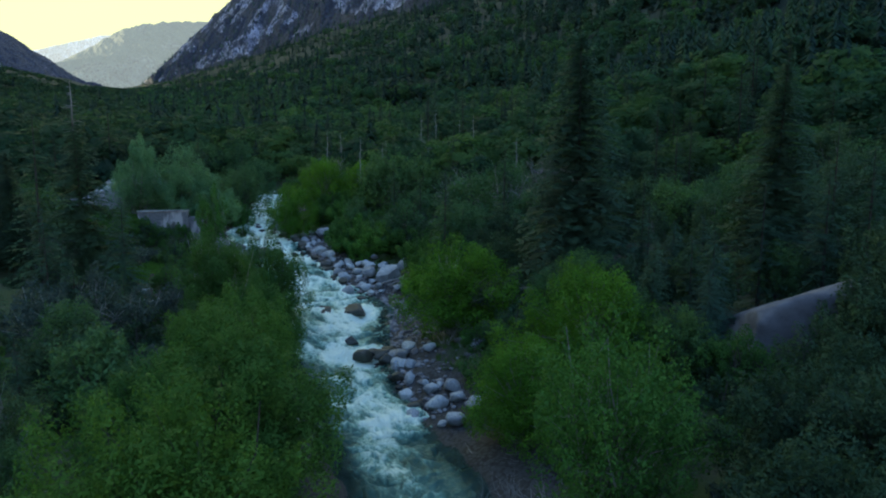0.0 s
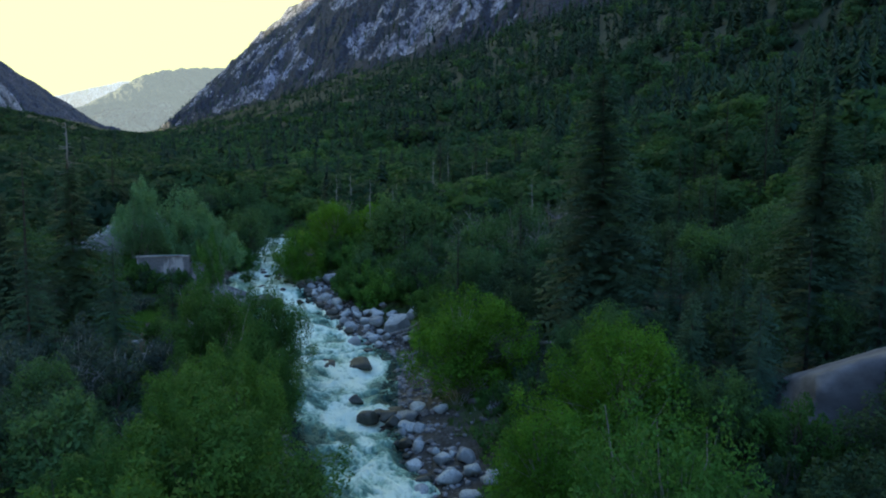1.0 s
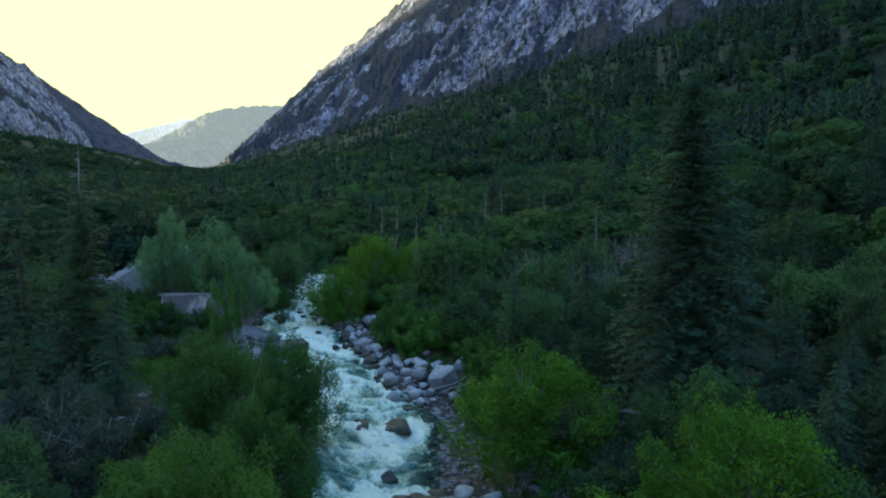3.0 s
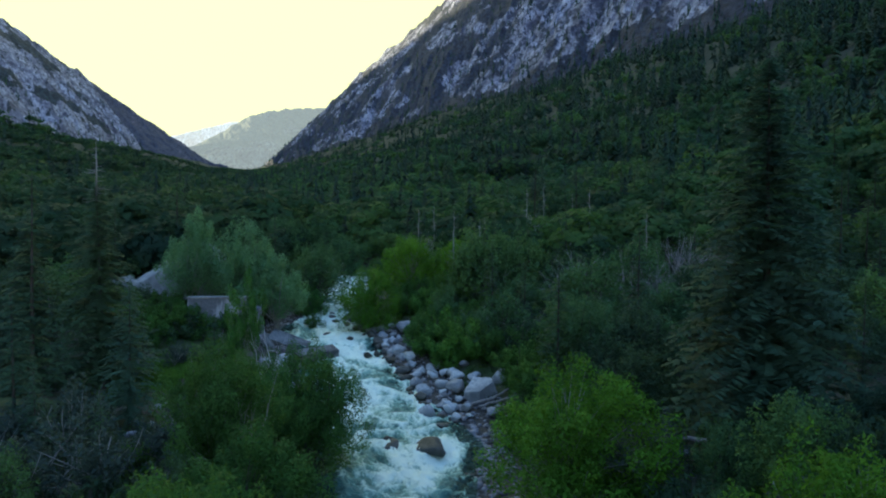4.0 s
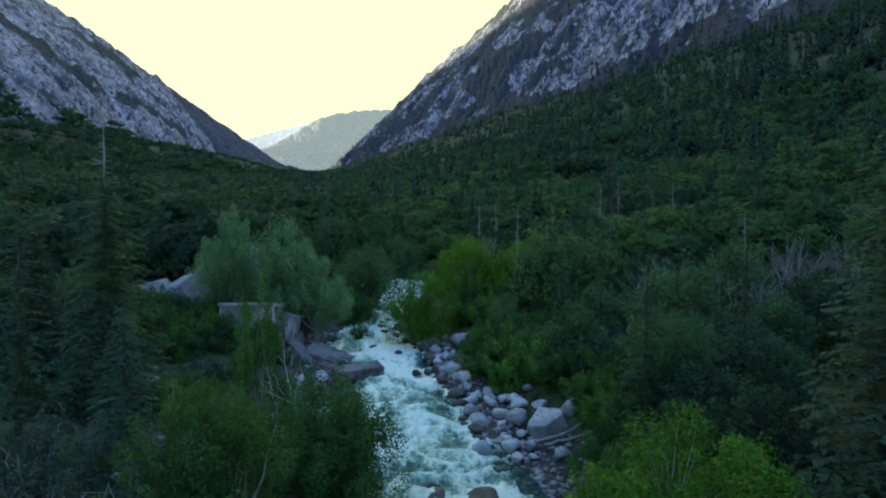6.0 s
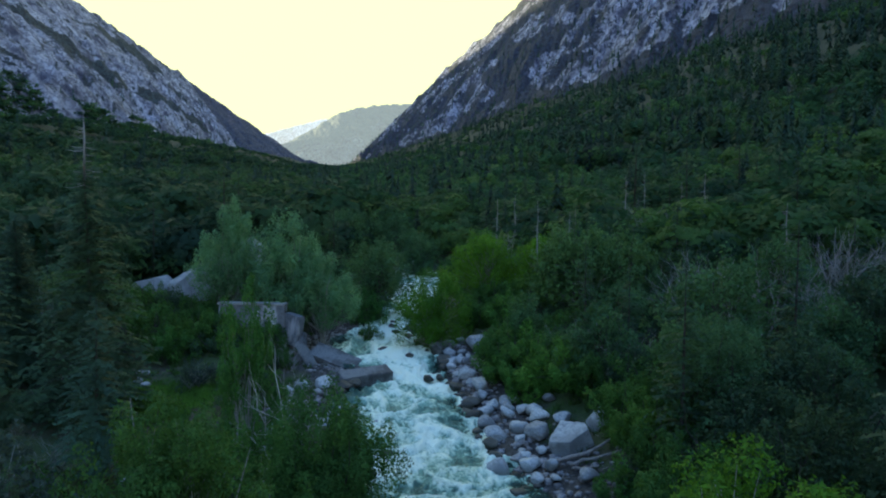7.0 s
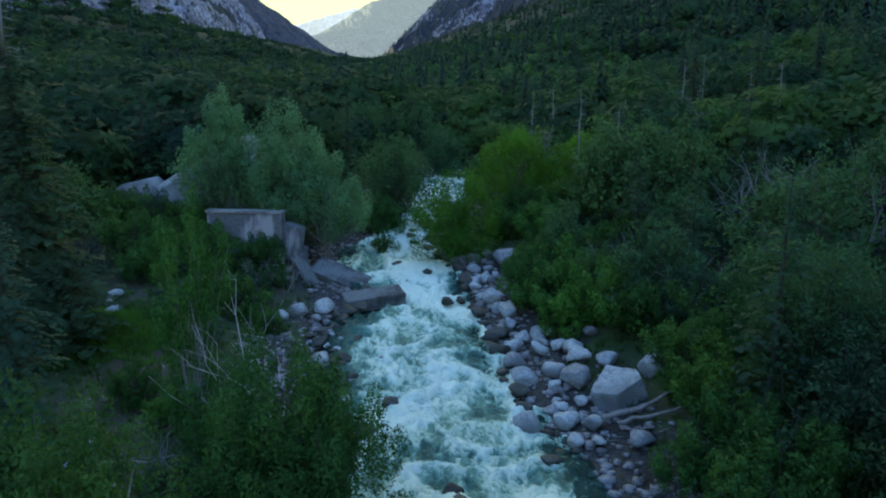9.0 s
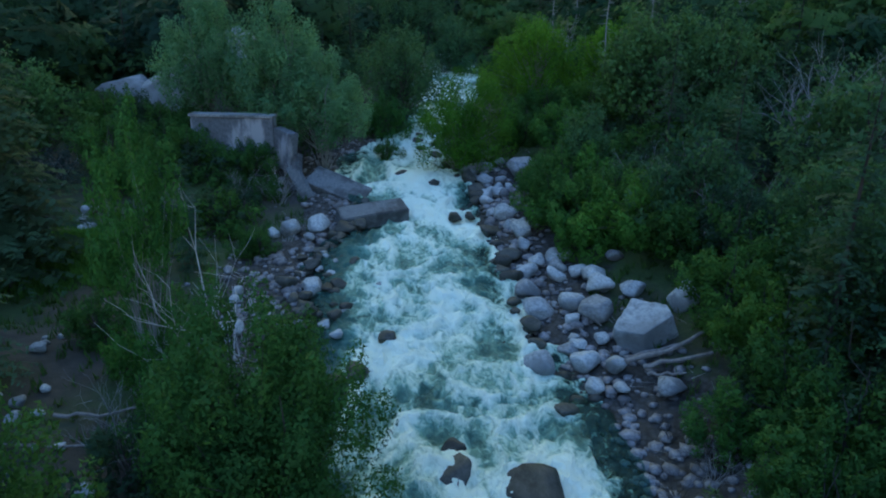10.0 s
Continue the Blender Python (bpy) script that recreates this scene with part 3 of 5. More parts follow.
def creek_material():
    m, nt, bs = material("rapids_water")
    foam = nt.nodes.new("ShaderNodeAttribute")
    foam.attribute_name = "foam"
    shallow = nt.nodes.new("ShaderNodeAttribute")
    shallow.attribute_name = "shallow"
    tc = nt.nodes.new("ShaderNodeTexCoord")
    mp = nt.nodes.new("ShaderNodeMapping")
    mp.vector_type = "TEXTURE"
    mp.inputs["Rotation"].default_value = (0, 0, AXIS)
    mp.inputs["Scale"].default_value = (0.75, 1.25, 0.9)
    nt.links.new(tc.outputs["Object"], mp.inputs[0])
    swirl = node(nt, "ShaderNodeTexNoise", Scale=0.9, Detail=3.0)
    nt.links.new(mp.outputs[0], swirl.inputs["Vector"])
    warp = nt.nodes.new("ShaderNodeVectorMath")
    warp.operation = "MULTIPLY_ADD"
    nt.links.new(swirl.outputs["Color"], warp.inputs[0])
    warp.inputs[1].default_value = (1.6, 1.6, 1.6)
    nt.links.new(mp.outputs[0], warp.inputs[2])
    lace_n = node(nt, "ShaderNodeTexNoise", Scale=1.25, Detail=5.0, Roughness=0.58)
    nt.links.new(warp.outputs[0], lace_n.inputs["Vector"])
    # thin bright lines where the noise crosses its middle
    lace = maths(nt, "SUBTRACT", 1.0, maths(nt, "MULTIPLY", maths(nt, "ABSOLUTE", maths(nt, "SUBTRACT", lace_n.outputs["Fac"], 0.5)), 7.0))
    fine_n = node(nt, "ShaderNodeTexNoise", Scale=3.0, Detail=8.0, Roughness=0.68)
    nt.links.new(warp.outputs[0], fine_n.inputs["Vector"])
    fine = fine_n.outputs["Fac"]
    f = maths(nt, "ADD", foam.outputs["Fac"], maths(nt, "MULTIPLY", maths(nt, "SUBTRACT", fine, 0.5), 0.85))
    f = maths(nt, "ADD", f, maths(nt, "MULTIPLY", maths(nt, "SUBTRACT", lace, 0.35), 0.20))
    cover = ramp(nt, f, [(0.40, (0, 0, 0)), (0.70, (1, 1, 1))])
    deep = ramp(nt, noise_of(nt, 0.7, 4.0), [(0.35, (0.045, 0.105, 0.088)), (0.65, (0.100, 0.205, 0.170))])
    air = ramp(nt, f, [(0.34, (0, 0, 0)), (0.50, (0.5, 0.5, 0.5)), (0.62, (1, 1, 1))])
    white = ramp(nt, f, [(0.58, (0, 0, 0)), (0.72, (0.5, 0.5, 0.5)), (0.92, (1, 1, 1))])
    churned = blend(nt, air, deep, (0.25, 0.43, 0.34))
    nt.links.new(blend(nt, white, churned, (0.80, 0.93, 0.80)), bs.inputs["Base Color"])
    nt.links.new(ramp(nt, f, [(0.4, (0.38, 0.38, 0.38)), (0.7, (0.7, 0.7, 0.7))]), bs.inputs["Roughness"])
    bs.inputs["Specular IOR Level"].default_value = 0.25
    bump(nt, bs, maths(nt, "ADD", fine, maths(nt, "MULTIPLY", lace, 0.25)), 1.0, 0.18)
    clear = nt.nodes.new("ShaderNodeBsdfTransparent")
    clear.inputs[0].default_value = (0.55, 0.72, 0.70, 1)
    see = maths(nt, "MULTIPLY", shallow.outputs["Fac"], maths(nt, "SUBTRACT", 1.0, cover))
    mx = nt.nodes.new("ShaderNodeMixShader")
    nt.links.new(see, mx.inputs[0])
    nt.links.new(bs.outputs[0], mx.inputs[1])
    nt.links.new(clear.outputs[0], mx.inputs[2])
    nt.links.new(mx.outputs[0], nt.nodes["Material Output"].inputs["Surface"])
    return m


wu, wf = np.concatenate([np.arange(-90, 14, 0.6), np.arange(14, 112, 0.115), np.arange(112, 150, 0.3)]), np.linspace(-0.05, 1.05, 92)
WU, WF = np.meshgrid(wu, wf, indexing="ij")
el, er = edge_left(WU), edge_right(WU)
WV = el + (er - el) * WF
Z = water_height(WU, WV)
steps = water_steps(WU, WV)
lift = Z - bed_rise(WU) - 0.26 * steps
# white water below each little fall
falls = np.clip((water_steps(WU + 0.9, WV) - steps) * 1.8, -0.35, 0.5)
turb = fbm(WU / 2.6, WV / 1.2, octaves=4, seed=41) + 0.8 * fbm(WU / 3.4 + 0.5 * steps, WV / 0.55, octaves=3, seed=43)
rapid = np.interp(WU, [-90, 34, 40, 56, 60, 75, 90, 100, 130, 190], [0.36, 0.38, 0.46, 0.50, 0.49, 0.64, 0.66, 0.66, 0.67, 0.67])
# the main tongue of white water wanders between the banks
tongue = np.abs(WF - np.interp(WU, [60, 68, 72, 82, 86], [0.52, 0.53, 0.60, 0.60, 0.52]) - 0.05 * np.sin(WU / 7.0)) * 2
shoal = np.clip((12.9 - WV) / 1.2, 0, 1) * ((WU > 69) & (WU < 82))
foam_v = rapid + 0.16 - np.interp(WU, [84, 90], [0.75, 0.40]) * np.clip(tongue - 0.28, 0, 1) - 0.30 * shoal + 0.42 * falls - 0.24 * np.clip((WV - 19.2) / 1.4, 0, 1) * ((WU > 56) & (WU < 67.5)) + 0.13 * turb + 0.09 * fbm(WU / 5.5, WV / 2.8, octaves=2, seed=47) + 0.95 * lift
see_v = np.clip((np.abs(WF - 0.5) * 2 - 0.62) / 0.3, 0, 1) * 0.8
for x, y, w in WET + RIGHT_BANK:
    u, v = to_uv(x, y)
    du, dv = WU - u, WV - v
    tail = np.exp(-((dv / (0.75 * w)) ** 2)) * np.where(du < 0, np.exp(du / (1.5 * w)), np.exp(-((du / (0.8 * w)) ** 2)))
    foam_v += 0.38 * tail
    Z += 0.14 * w * np.exp(-((dv / (0.7 * w)) ** 2) - (((du - 0.55 * w) / (0.45 * w)) ** 2)) - 0.10 * w * np.exp(-((dv / (0.5 * w)) ** 2) - (((du + 0.7 * w) / (0.6 * w)) ** 2))
X, Y = to_xy(WU, WV)
me = mesh_from("creek_water", np.stack([X, Y, Z], -1), grid_faces(len(wu), len(wf))[:, ::-1], creek_material(), True)
me.attributes.new("foam", "FLOAT", "POINT").data.foreach_set("value", foam_v.ravel().astype(np.float32))
me.attributes.new("shallow", "FLOAT", "POINT").data.foreach_set("value", see_v.ravel().astype(np.float32))
tagged(new("creek_water", me), "foaming white and teal rapids of the mountain creek", "water", kind="structure")


def boulder_mesh(seed, mat, detail=3, cuts=5, sharp=0.72, name="boulder", faces=()):
    """A block with flattened faces and worn edges, about one metre wide."""
    rng = np.random.default_rng(seed)
    bm = bmesh.new()
    bmesh.ops.create_icosphere(bm, subdivisions=detail, radius=0.5)
    P = np.array([v.co for v in bm.verts])
    F = np.array([[v.index for v in f.verts] for f in bm.faces])
    bm.free()
    for _ in range(cuts):
        n = rng.normal(size=3)
        n /= np.linalg.norm(n)
        d = 0.5 * rng.uniform(sharp - 0.12, sharp + 0.1)
        over = np.maximum(0, P @ n - d)
        P -= over[:, None] * n * 0.92
    for n, d in faces:
        n = np.array(n) / np.linalg.norm(n)
        P -= np.maximum(0, P @ n - d)[:, None] * n * 0.97
    k = rng.uniform(0, 50)
    P *= (1 + (0.03 if faces else 0.10) * fbm(P[:, 0] * 2 + k, P[:, 1] * 2, P[:, 2] * 2, 3, seed) + 0.03 * fbm(P[:, 0] * 9 + k, P[:, 1] * 9, P[:, 2] * 9, 2, seed))[:, None]
    return mesh_from(name, P, F, mat, True)


DRY = [boulder_mesh(100 + k, GRANITE, 3, 7 + k % 4, 0.70) for k in range(9)]
SLICK = [boulder_mesh(140 + k, WETSTONE, 3, 8, 0.68) for k in range(5)]


def boulder(me, x, y, w, sink, rng, label, group, tall=0.72, z=None):
    u, v = to_uv(x, y)
    base = float(ground_height(u, v)) if z is None else z
    ob = new("boulder", me)
    ob.matrix_basis = pose(x, y, base + w * tall * (0.5 - sink), rng.normal() * 9, rng.normal() * 9, rng.uniform(0, 360)) @ Matrix.Diagonal((w * rng.uniform(0.95, 1.25), w * rng.uniform(0.8, 1.0), w * tall * rng.uniform(0.9, 1.15), 1))
    return tagged(ob, label, "boulder", group)


rng = np.random.default_rng(51)
for k, (x, y, w) in enumerate(RIGHT_BANK):
    boulder(DRY[k % 9], x, y, w, 0.12, rng, "pale grey rounded granite boulder on the creek bank", "boulders on the creek banks")
for k, (x, y, w) in enumerate(LEFT_BANK):
    boulder(DRY[(k + 4) % 9], x, y, w, 0.12, rng, "pale grey rounded granite boulder on the creek bank", "boulders on the creek banks")
for k, (x, y, w) in enumerate(WET):
    u, v = to_uv(x, y)
    boulder(SLICK[k % 5], x, y, w, 0.26, rng, "wet brown mossy boulder in the rapids", "boulders in the rapids", 0.56, float(bed_rise(u)) - 0.1)
# pale stones by the clearing and under the spruces
for k, (x, y, w) in enumerate([(-36.9, 73.2, 0.9), (-37.4, 74.3, 1.2), (-25.6, 56.2, 0.9), (-26.2, 54.4, 0.8), (-27.4, 54.9, 0.6), (-25.0, 53.0, 0.7), (-31.4, 57.0, 1.0), (-28.6, 53.2, 0.5), (-24.2, 54.8, 0.5)]):
    boulder(DRY[(k + 2) % 9], x, y, w, 0.15, rng, "pale grey stone lying on the ground below the trees", "", 0.6)
# the shoal of wet stones below the slab
for k in range(34):
    u = rng.uniform(70.5, 80.0)
    v = float(edge_left(u)) + abs(rng.normal()) * 1.3
    x, y = to_xy(u, v)
    w = rng.uniform(0.4, 1.0)
    boulder(SLICK[k % 5] if k % 3 else DRY[k % 9], x, y, w, 0.22, rng, "wet stone in the shallows below the slab", "boulders on the creek banks", 0.6, float(bed_rise(u)) - 0.12)
# the other stones of the banks
n = 0
while n < 190:
    side = rng.random()
    u = rng.uniform(60, 100) if side < 0.55 else rng.uniform(34, 49) if side < 0.70 else rng.uniform(60, 88)
    right = side < 0.70
    e = abs(rng.normal()) * 1.7 - 0.5
    if e > 4.0 or (right and 50 < u < 67.5):
        continue
    v = float(edge_right(u)) + e if right else float(edge_left(u)) - e
    x, y = to_xy(u, v)
    w = rng.uniform(0.45, 0.95) if rng.random() < 0.6 else rng.uniform(0.95, 1.4)
    if any((x - a) ** 2 + (y - b) ** 2 < (0.42 * (c + w)) ** 2 for a, b, c in RIGHT_BANK + LEFT_BANK + WET):
        continue
    n += 1
    if e < (0.35 if right else 2.2):
        boulder(SLICK[n % 5], x, y, w, 0.1, rng, "dark wet stone at the water's edge", "boulders on the creek banks", z=float(bed_rise(u)) - 0.1)
    else:
        boulder(DRY[n % 9], x, y, w, 0.15, rng, "grey granite stone on the creek bank", "boulders on the creek banks")

# the granite dome and the rocks behind the cottonwoods
for seed, x, y, z, size, turn, label in (
        (162, -4.4, 74.6, 3.0, (1.7, 1.5, 1.6), (0, 10, 60), "dark grey granite boulder behind the great block"),
        (165, -49.8, 92.0, 7.6, (8.5, 5.0, 4.4), (0, 8, 12), "broad low granite boulder under the trees"),
        (166, 6.6, 56.0, 3.3, (1.9, 1.1, 0.9), (0, 0, 35), "flat pale stone in a small clearing"),
        (167, 2.4, 47.2, 1.9, (2.0, 1.6, 1.5), (0, 0, 80), "blue-grey boulder under the bright willow")):
    ob = new("boulder", boulder_mesh(seed, GRANITE, 4, 12, 0.60))
    ob.matrix_basis = pose(x, y, z, *turn) @ Matrix.Diagonal((*size, 1))
    tagged(ob, label, "boulder")

giant = new("boulder", boulder_mesh(164, GRANITE, 5, 0, faces=[((-0.42, -0.25, 0.87), 0.31), ((0.72, -0.15, 0.66), 0.34), ((0.05, -0.98, 0.1), 0.30), ((0.9, -0.1, 0.1), 0.42)]))
giant.matrix_basis = pose(-41.2, 92.0, 7.4, 0, 0, -4) @ Matrix.Diagonal((13.5, 9.0, 13.0, 1))
tagged(giant, "huge pale granite boulder behind the cottonwoods", "boulder")

dome = new("boulder", boulder_mesh(163, DIM_GRANITE, 5, 0, faces=[((-0.38, 0.36, 0.85), 0.31), ((-0.22, -0.95, 0.05), 0.34), ((-0.97, 0.1, 0.2), 0.40), ((0.4, 0.8, 0.3), 0.42), ((0.9, -0.3, 0.1), 0.44)]))
dome.matrix_basis = pose(21.4, 38.6, 4.6, 0, 0, 0) @ Matrix.Diagonal((11.5, 9.5, 8.6, 1))
tagged(dome, "huge granite dome with a pale top among the trees", "boulder")

great = new("boulder", boulder_mesh(171, GRANITE, 5, 0, faces=[((-0.26, -0.40, 0.88), 0.20), ((0.66, -0.74, -0.1), 0.28), ((0.1, 0.5, 0.9), 0.36), ((-0.9, 0.3, 0.1), 0.37), ((0.2, 0.9, 0.2), 0.37), ((-0.25, -0.9, -0.2), 0.38), ((0.9, 0.3, 0.4), 0.36)]))
great.matrix_basis = pose(-5.7, 72.3, 2.35, 0, 0, 0) @ Matrix.Diagonal((2.9, 2.7, 2.9, 1))
tagged(great, "large angular pale granite block with flat faces", "boulder", "boulders on the creek banks")

# gravel and cobbles: too many to count
rng = np.random.default_rng(53)
bm = bmesh.new()
bmesh.ops.create_icosphere(bm, subdivisions=1, radius=0.5)
CP = np.array([v.co for v in bm.verts])
CF = np.array([[v.index for v in f.verts] for f in bm.faces])
bm.free()


def cobbles(name, label, mat, count, low, high, wet):
    V, F = [], []
    for k in range(count):
        u = rng.uniform(58, 104) if rng.random() < 0.68 else rng.uniform(35, 60)
        right = rng.random() < 0.62
        if not right and not wet and 55 < u < 70:
            u += 16
        e = rng.uniform(-1.9, 0.3) if wet else min(6.0, abs(rng.normal()) * 1.9)
        v = float(edge_right(u)) + e if right else float(edge_left(u)) - e
        w = rng.uniform(low, high) * (0.6 + 0.8 * rng.random() ** 2)
        P = CP * (1 + 0.22 * rng.normal(size=(len(CP), 1)) * 0.6) * [w * rng.uniform(0.9, 1.4), w, w * 0.65]
        a = rng.uniform(0, 6.28)
        x, y = to_xy(u, v)
        z = float(ground_height(u, v))
        V.append(np.stack([x + P[:, 0] * math.cos(a) - P[:, 1] * math.sin(a), y + P[:, 0] * math.sin(a) + P[:, 1] * math.cos(a), z + P[:, 2] + 0.1 * w], -1))
        F.append(CF + len(CP) * k)
    tagged(new(name, mesh_from(name, np.concatenate(V), np.concatenate(F), mat, True)), label, "cobbles", kind="stuff")


cobbles("bank_cobbles", "grey granite cobbles and gravel of the creek banks", DIM_GRANITE, 2300, 0.2, 0.55, False)
cobbles("bed_cobbles", "wet brown cobbles on the shallow creek bed", WETSTONE, 900, 0.2, 0.55, True)


# ---- plants ----
def litter(name, label, mat, count, low, high, blades, tall, flat, seed, spot=None):
    """Grass tufts, or sticks that lie about, on both banks or round one spot (x, y, reach)."""
    rng = np.random.default_rng(seed)
    V = []
    for _ in range(count):
        u = rng.uniform(22, 104)
        right = rng.random() < 0.6
        e = rng.uniform(low, high)
        v = float(edge_right(u)) + e if right else float(edge_left(u)) - e
        if spot:
            u, v = to_uv(spot[0] + rng.normal() * spot[2], spot[1] + rng.normal() * spot[2])
        z = float(ground_height(u, v))
        x, y = to_xy(u, v)
        for _ in range(blades):
            a = rng.uniform(0, 6.28)
            d = np.array([math.cos(a), math.sin(a), 0])
            w = np.array([-d[1], d[0], 0]) * (0.02 if flat else 0.035)
            p = np.array([x, y, z]) + np.array([rng.normal(), rng.normal(), 0]) * (0.5 if flat else 0.12)
            L = tall * rng.uniform(0.5, 1.2)
            tip = p + (d * L + [0, 0, 0.12 * L + 0.04] if flat else d * L * 0.5 + [0, 0, L])
            V += [p - w + [0, 0, 0.03], p + w + [0, 0, 0.03], tip]
    V = np.array(V)
    tagged(new(name, mesh_from(name, V, np.arange(len(V)).reshape(-1, 3), mat)), label, name.split("_")[-1], kind="stuff")


litter("bank_grass", "tufts of green grass on the creek banks", GRASS, 2600, 3.0, 14.0, 9, 0.45, False, 71)
litter("clearing_grass", "bright green grass of a small clearing by the spruces", LAWN, 1900, 0, 1, 12, 0.42, False, 73, (-33.6, 70.4, 1.8))
litter("dead_sticks", "scattered pale dead sticks on the creek banks", TWIGS, 420, 1.5, 9.0, 2, 1.1, True, 72)


def leaf_cards(rng, centres, spread_m, count, size, droop=0.0, aspect=0.52, plume=1.5):
    """Pointed leaf blades on the outside of plumes that reach outwards and up, with fewer inside."""
    share = spread_m ** 2 / (spread_m ** 2).sum()
    idx = rng.choice(len(centres), count, p=share)
    mid = centres.mean(0) - [0, 0, 0.25 * (centres[:, 2].max() - centres[:, 2].min())]
    axis = centres - mid
    axis /= np.linalg.norm(axis, axis=1, keepdims=True) + 1e-9
    axis = axis * 0.55 + np.array([0, 0, 0.75]) + rng.normal(size=axis.shape) * 0.16
    axis /= np.linalg.norm(axis, axis=1, keepdims=True)
    off = rng.normal(size=(count, 3))
    off /= np.linalg.norm(off, axis=1, keepdims=True)
    A = axis[idx]
    along = (off * A).sum(1, keepdims=True)
    # a plume narrows towards its tip
    shape = (off - A * along) * (1.0 - 0.35 * np.clip(along, 0, 1)) + A * along * plume
    lumps = 1 + 0.16 * fbm(off[:, 0] * 2.3 + idx, off[:, 1] * 2.3, off[:, 2] * 2.3, 2, 5)[:, None]
    depth = (1.0 - 0.42 * rng.random(count) ** 2.2)[:, None]
    P = centres[idx] + shape * lumps * depth * spread_m[idx][:, None]
    n = off * 0.75 + np.array([0, 0, 0.3]) + rng.normal(size=(count, 3)) * 0.42
    n /= np.linalg.norm(n, axis=1, keepdims=True)
    a = np.cross(n, rng.normal(size=(count, 3))) + A * 0.5
    a /= np.linalg.norm(a, axis=1, keepdims=True) + 1e-9
    a[:, 2] -= droop
    b = np.cross(n, a)
    s = size * rng.uniform(0.6, 1.3, count)[:, None]
    V = np.stack([P + b * s * aspect - n * s * 0.2, P + a * s * 1.7, P - b * s * aspect], 1)
    round_n = off * 0.85 + axis[idx] * 0.25 + np.array([0, 0, 0.25]) + n * 0.25
    return V.reshape(-1, 3), np.arange(count * 3).reshape(count, 3), np.repeat(round_n, 3, axis=0)


def broadleaf(seed, height, radius, leaves, size, clumps, leaf_mat, bark_mat, label, low=0.18, stems=3, droop=0.1, category="tree", name="broadleaf_tree", twiggy=0, thin=1.0):
    rng = np.random.default_rng(seed)
    ob = tagged(new(name), label, category)
    limbs, centres, spreads = [], [], []
    # several leaders, each with an uneven egg of clumps that is fuller outside
    heads = [(0.0, 0.0, 1.0)] + [(0.46 * radius * math.cos(q + seed), 0.46 * radius * math.sin(q + seed), rng.uniform(0.66, 0.95)) for q in np.linspace(0, 5.0, 5)]
    for k in range(clumps):
        hx, hy, ht = heads[k % len(heads)]
        a = rng.uniform(0, 2 * math.pi)
        hz = rng.uniform(0, 1) ** 0.8
        prof = math.sin(math.pi * min(1, 0.16 + 0.80 * hz)) ** 0.7
        r = 0.62 * radius * prof * (0.5 + 0.5 * math.sqrt(rng.random())) * (1 + 0.28 * math.sin(3 * a + seed) + 0.18 * math.sin(5 * a + 2 * seed))
        z = height * (low + (0.95 * ht - low) * hz)
        centres.append((hx + r * math.cos(a), hy + r * math.sin(a), z))
        spreads.append(radius * rng.uniform(0.14, 0.27) * (1.1 - 0.40 * hz))
    centres, spreads = np.array(centres), np.array(spreads)
    bases = [np.array([rng.normal() * 0.12 * radius, rng.normal() * 0.12 * radius, 0]) for _ in range(stems)]
    tops = []
    for b in bases:
        top = np.array([b[0] * 2.5 + rng.normal() * 0.1 * radius, b[1] * 2.5 + rng.normal() * 0.1 * radius, height * rng.uniform(0.7, 0.9)])
        pts = [b + (top - b) * f + rng.normal(size=3) * 0.03 * height * (0 < f < 1) for f in np.linspace(0, 1, 6)]
        pts[0] = b - np.array([0, 0, 0.3])
        limbs.append(tube(pts, thin * np.linspace(0.017 * height / stems ** 0.5 + 0.015, 0.012, 6), 6))
        tops.append(np.array(pts))
    for c in centres[: max(14, clumps // 2 + twiggy)]:
        P = tops[rng.integers(stems)]
        f = min(4, max(0, int(5 * c[2] / height * rng.uniform(0.35, 0.7))))
        s0 = P[f]
        midp = (s0 + c) / 2 + np.array([0, 0, 0.08 * height * rng.uniform(-0.3, 1)])
        limbs.append(tube([s0, midp, c], thin * np.array([0.008 * height * 0.5 + 0.012, 0.018, 0.006]), 4))
    child("trunk", mesh_from("trunk", *fuse(limbs), bark_mat, True), ob, "forked branching stems")
    child("crown", leafy_mesh("crown", *leaf_cards(rng, centres, spreads, leaves, size, droop), leaf_mat), ob)
    return ob


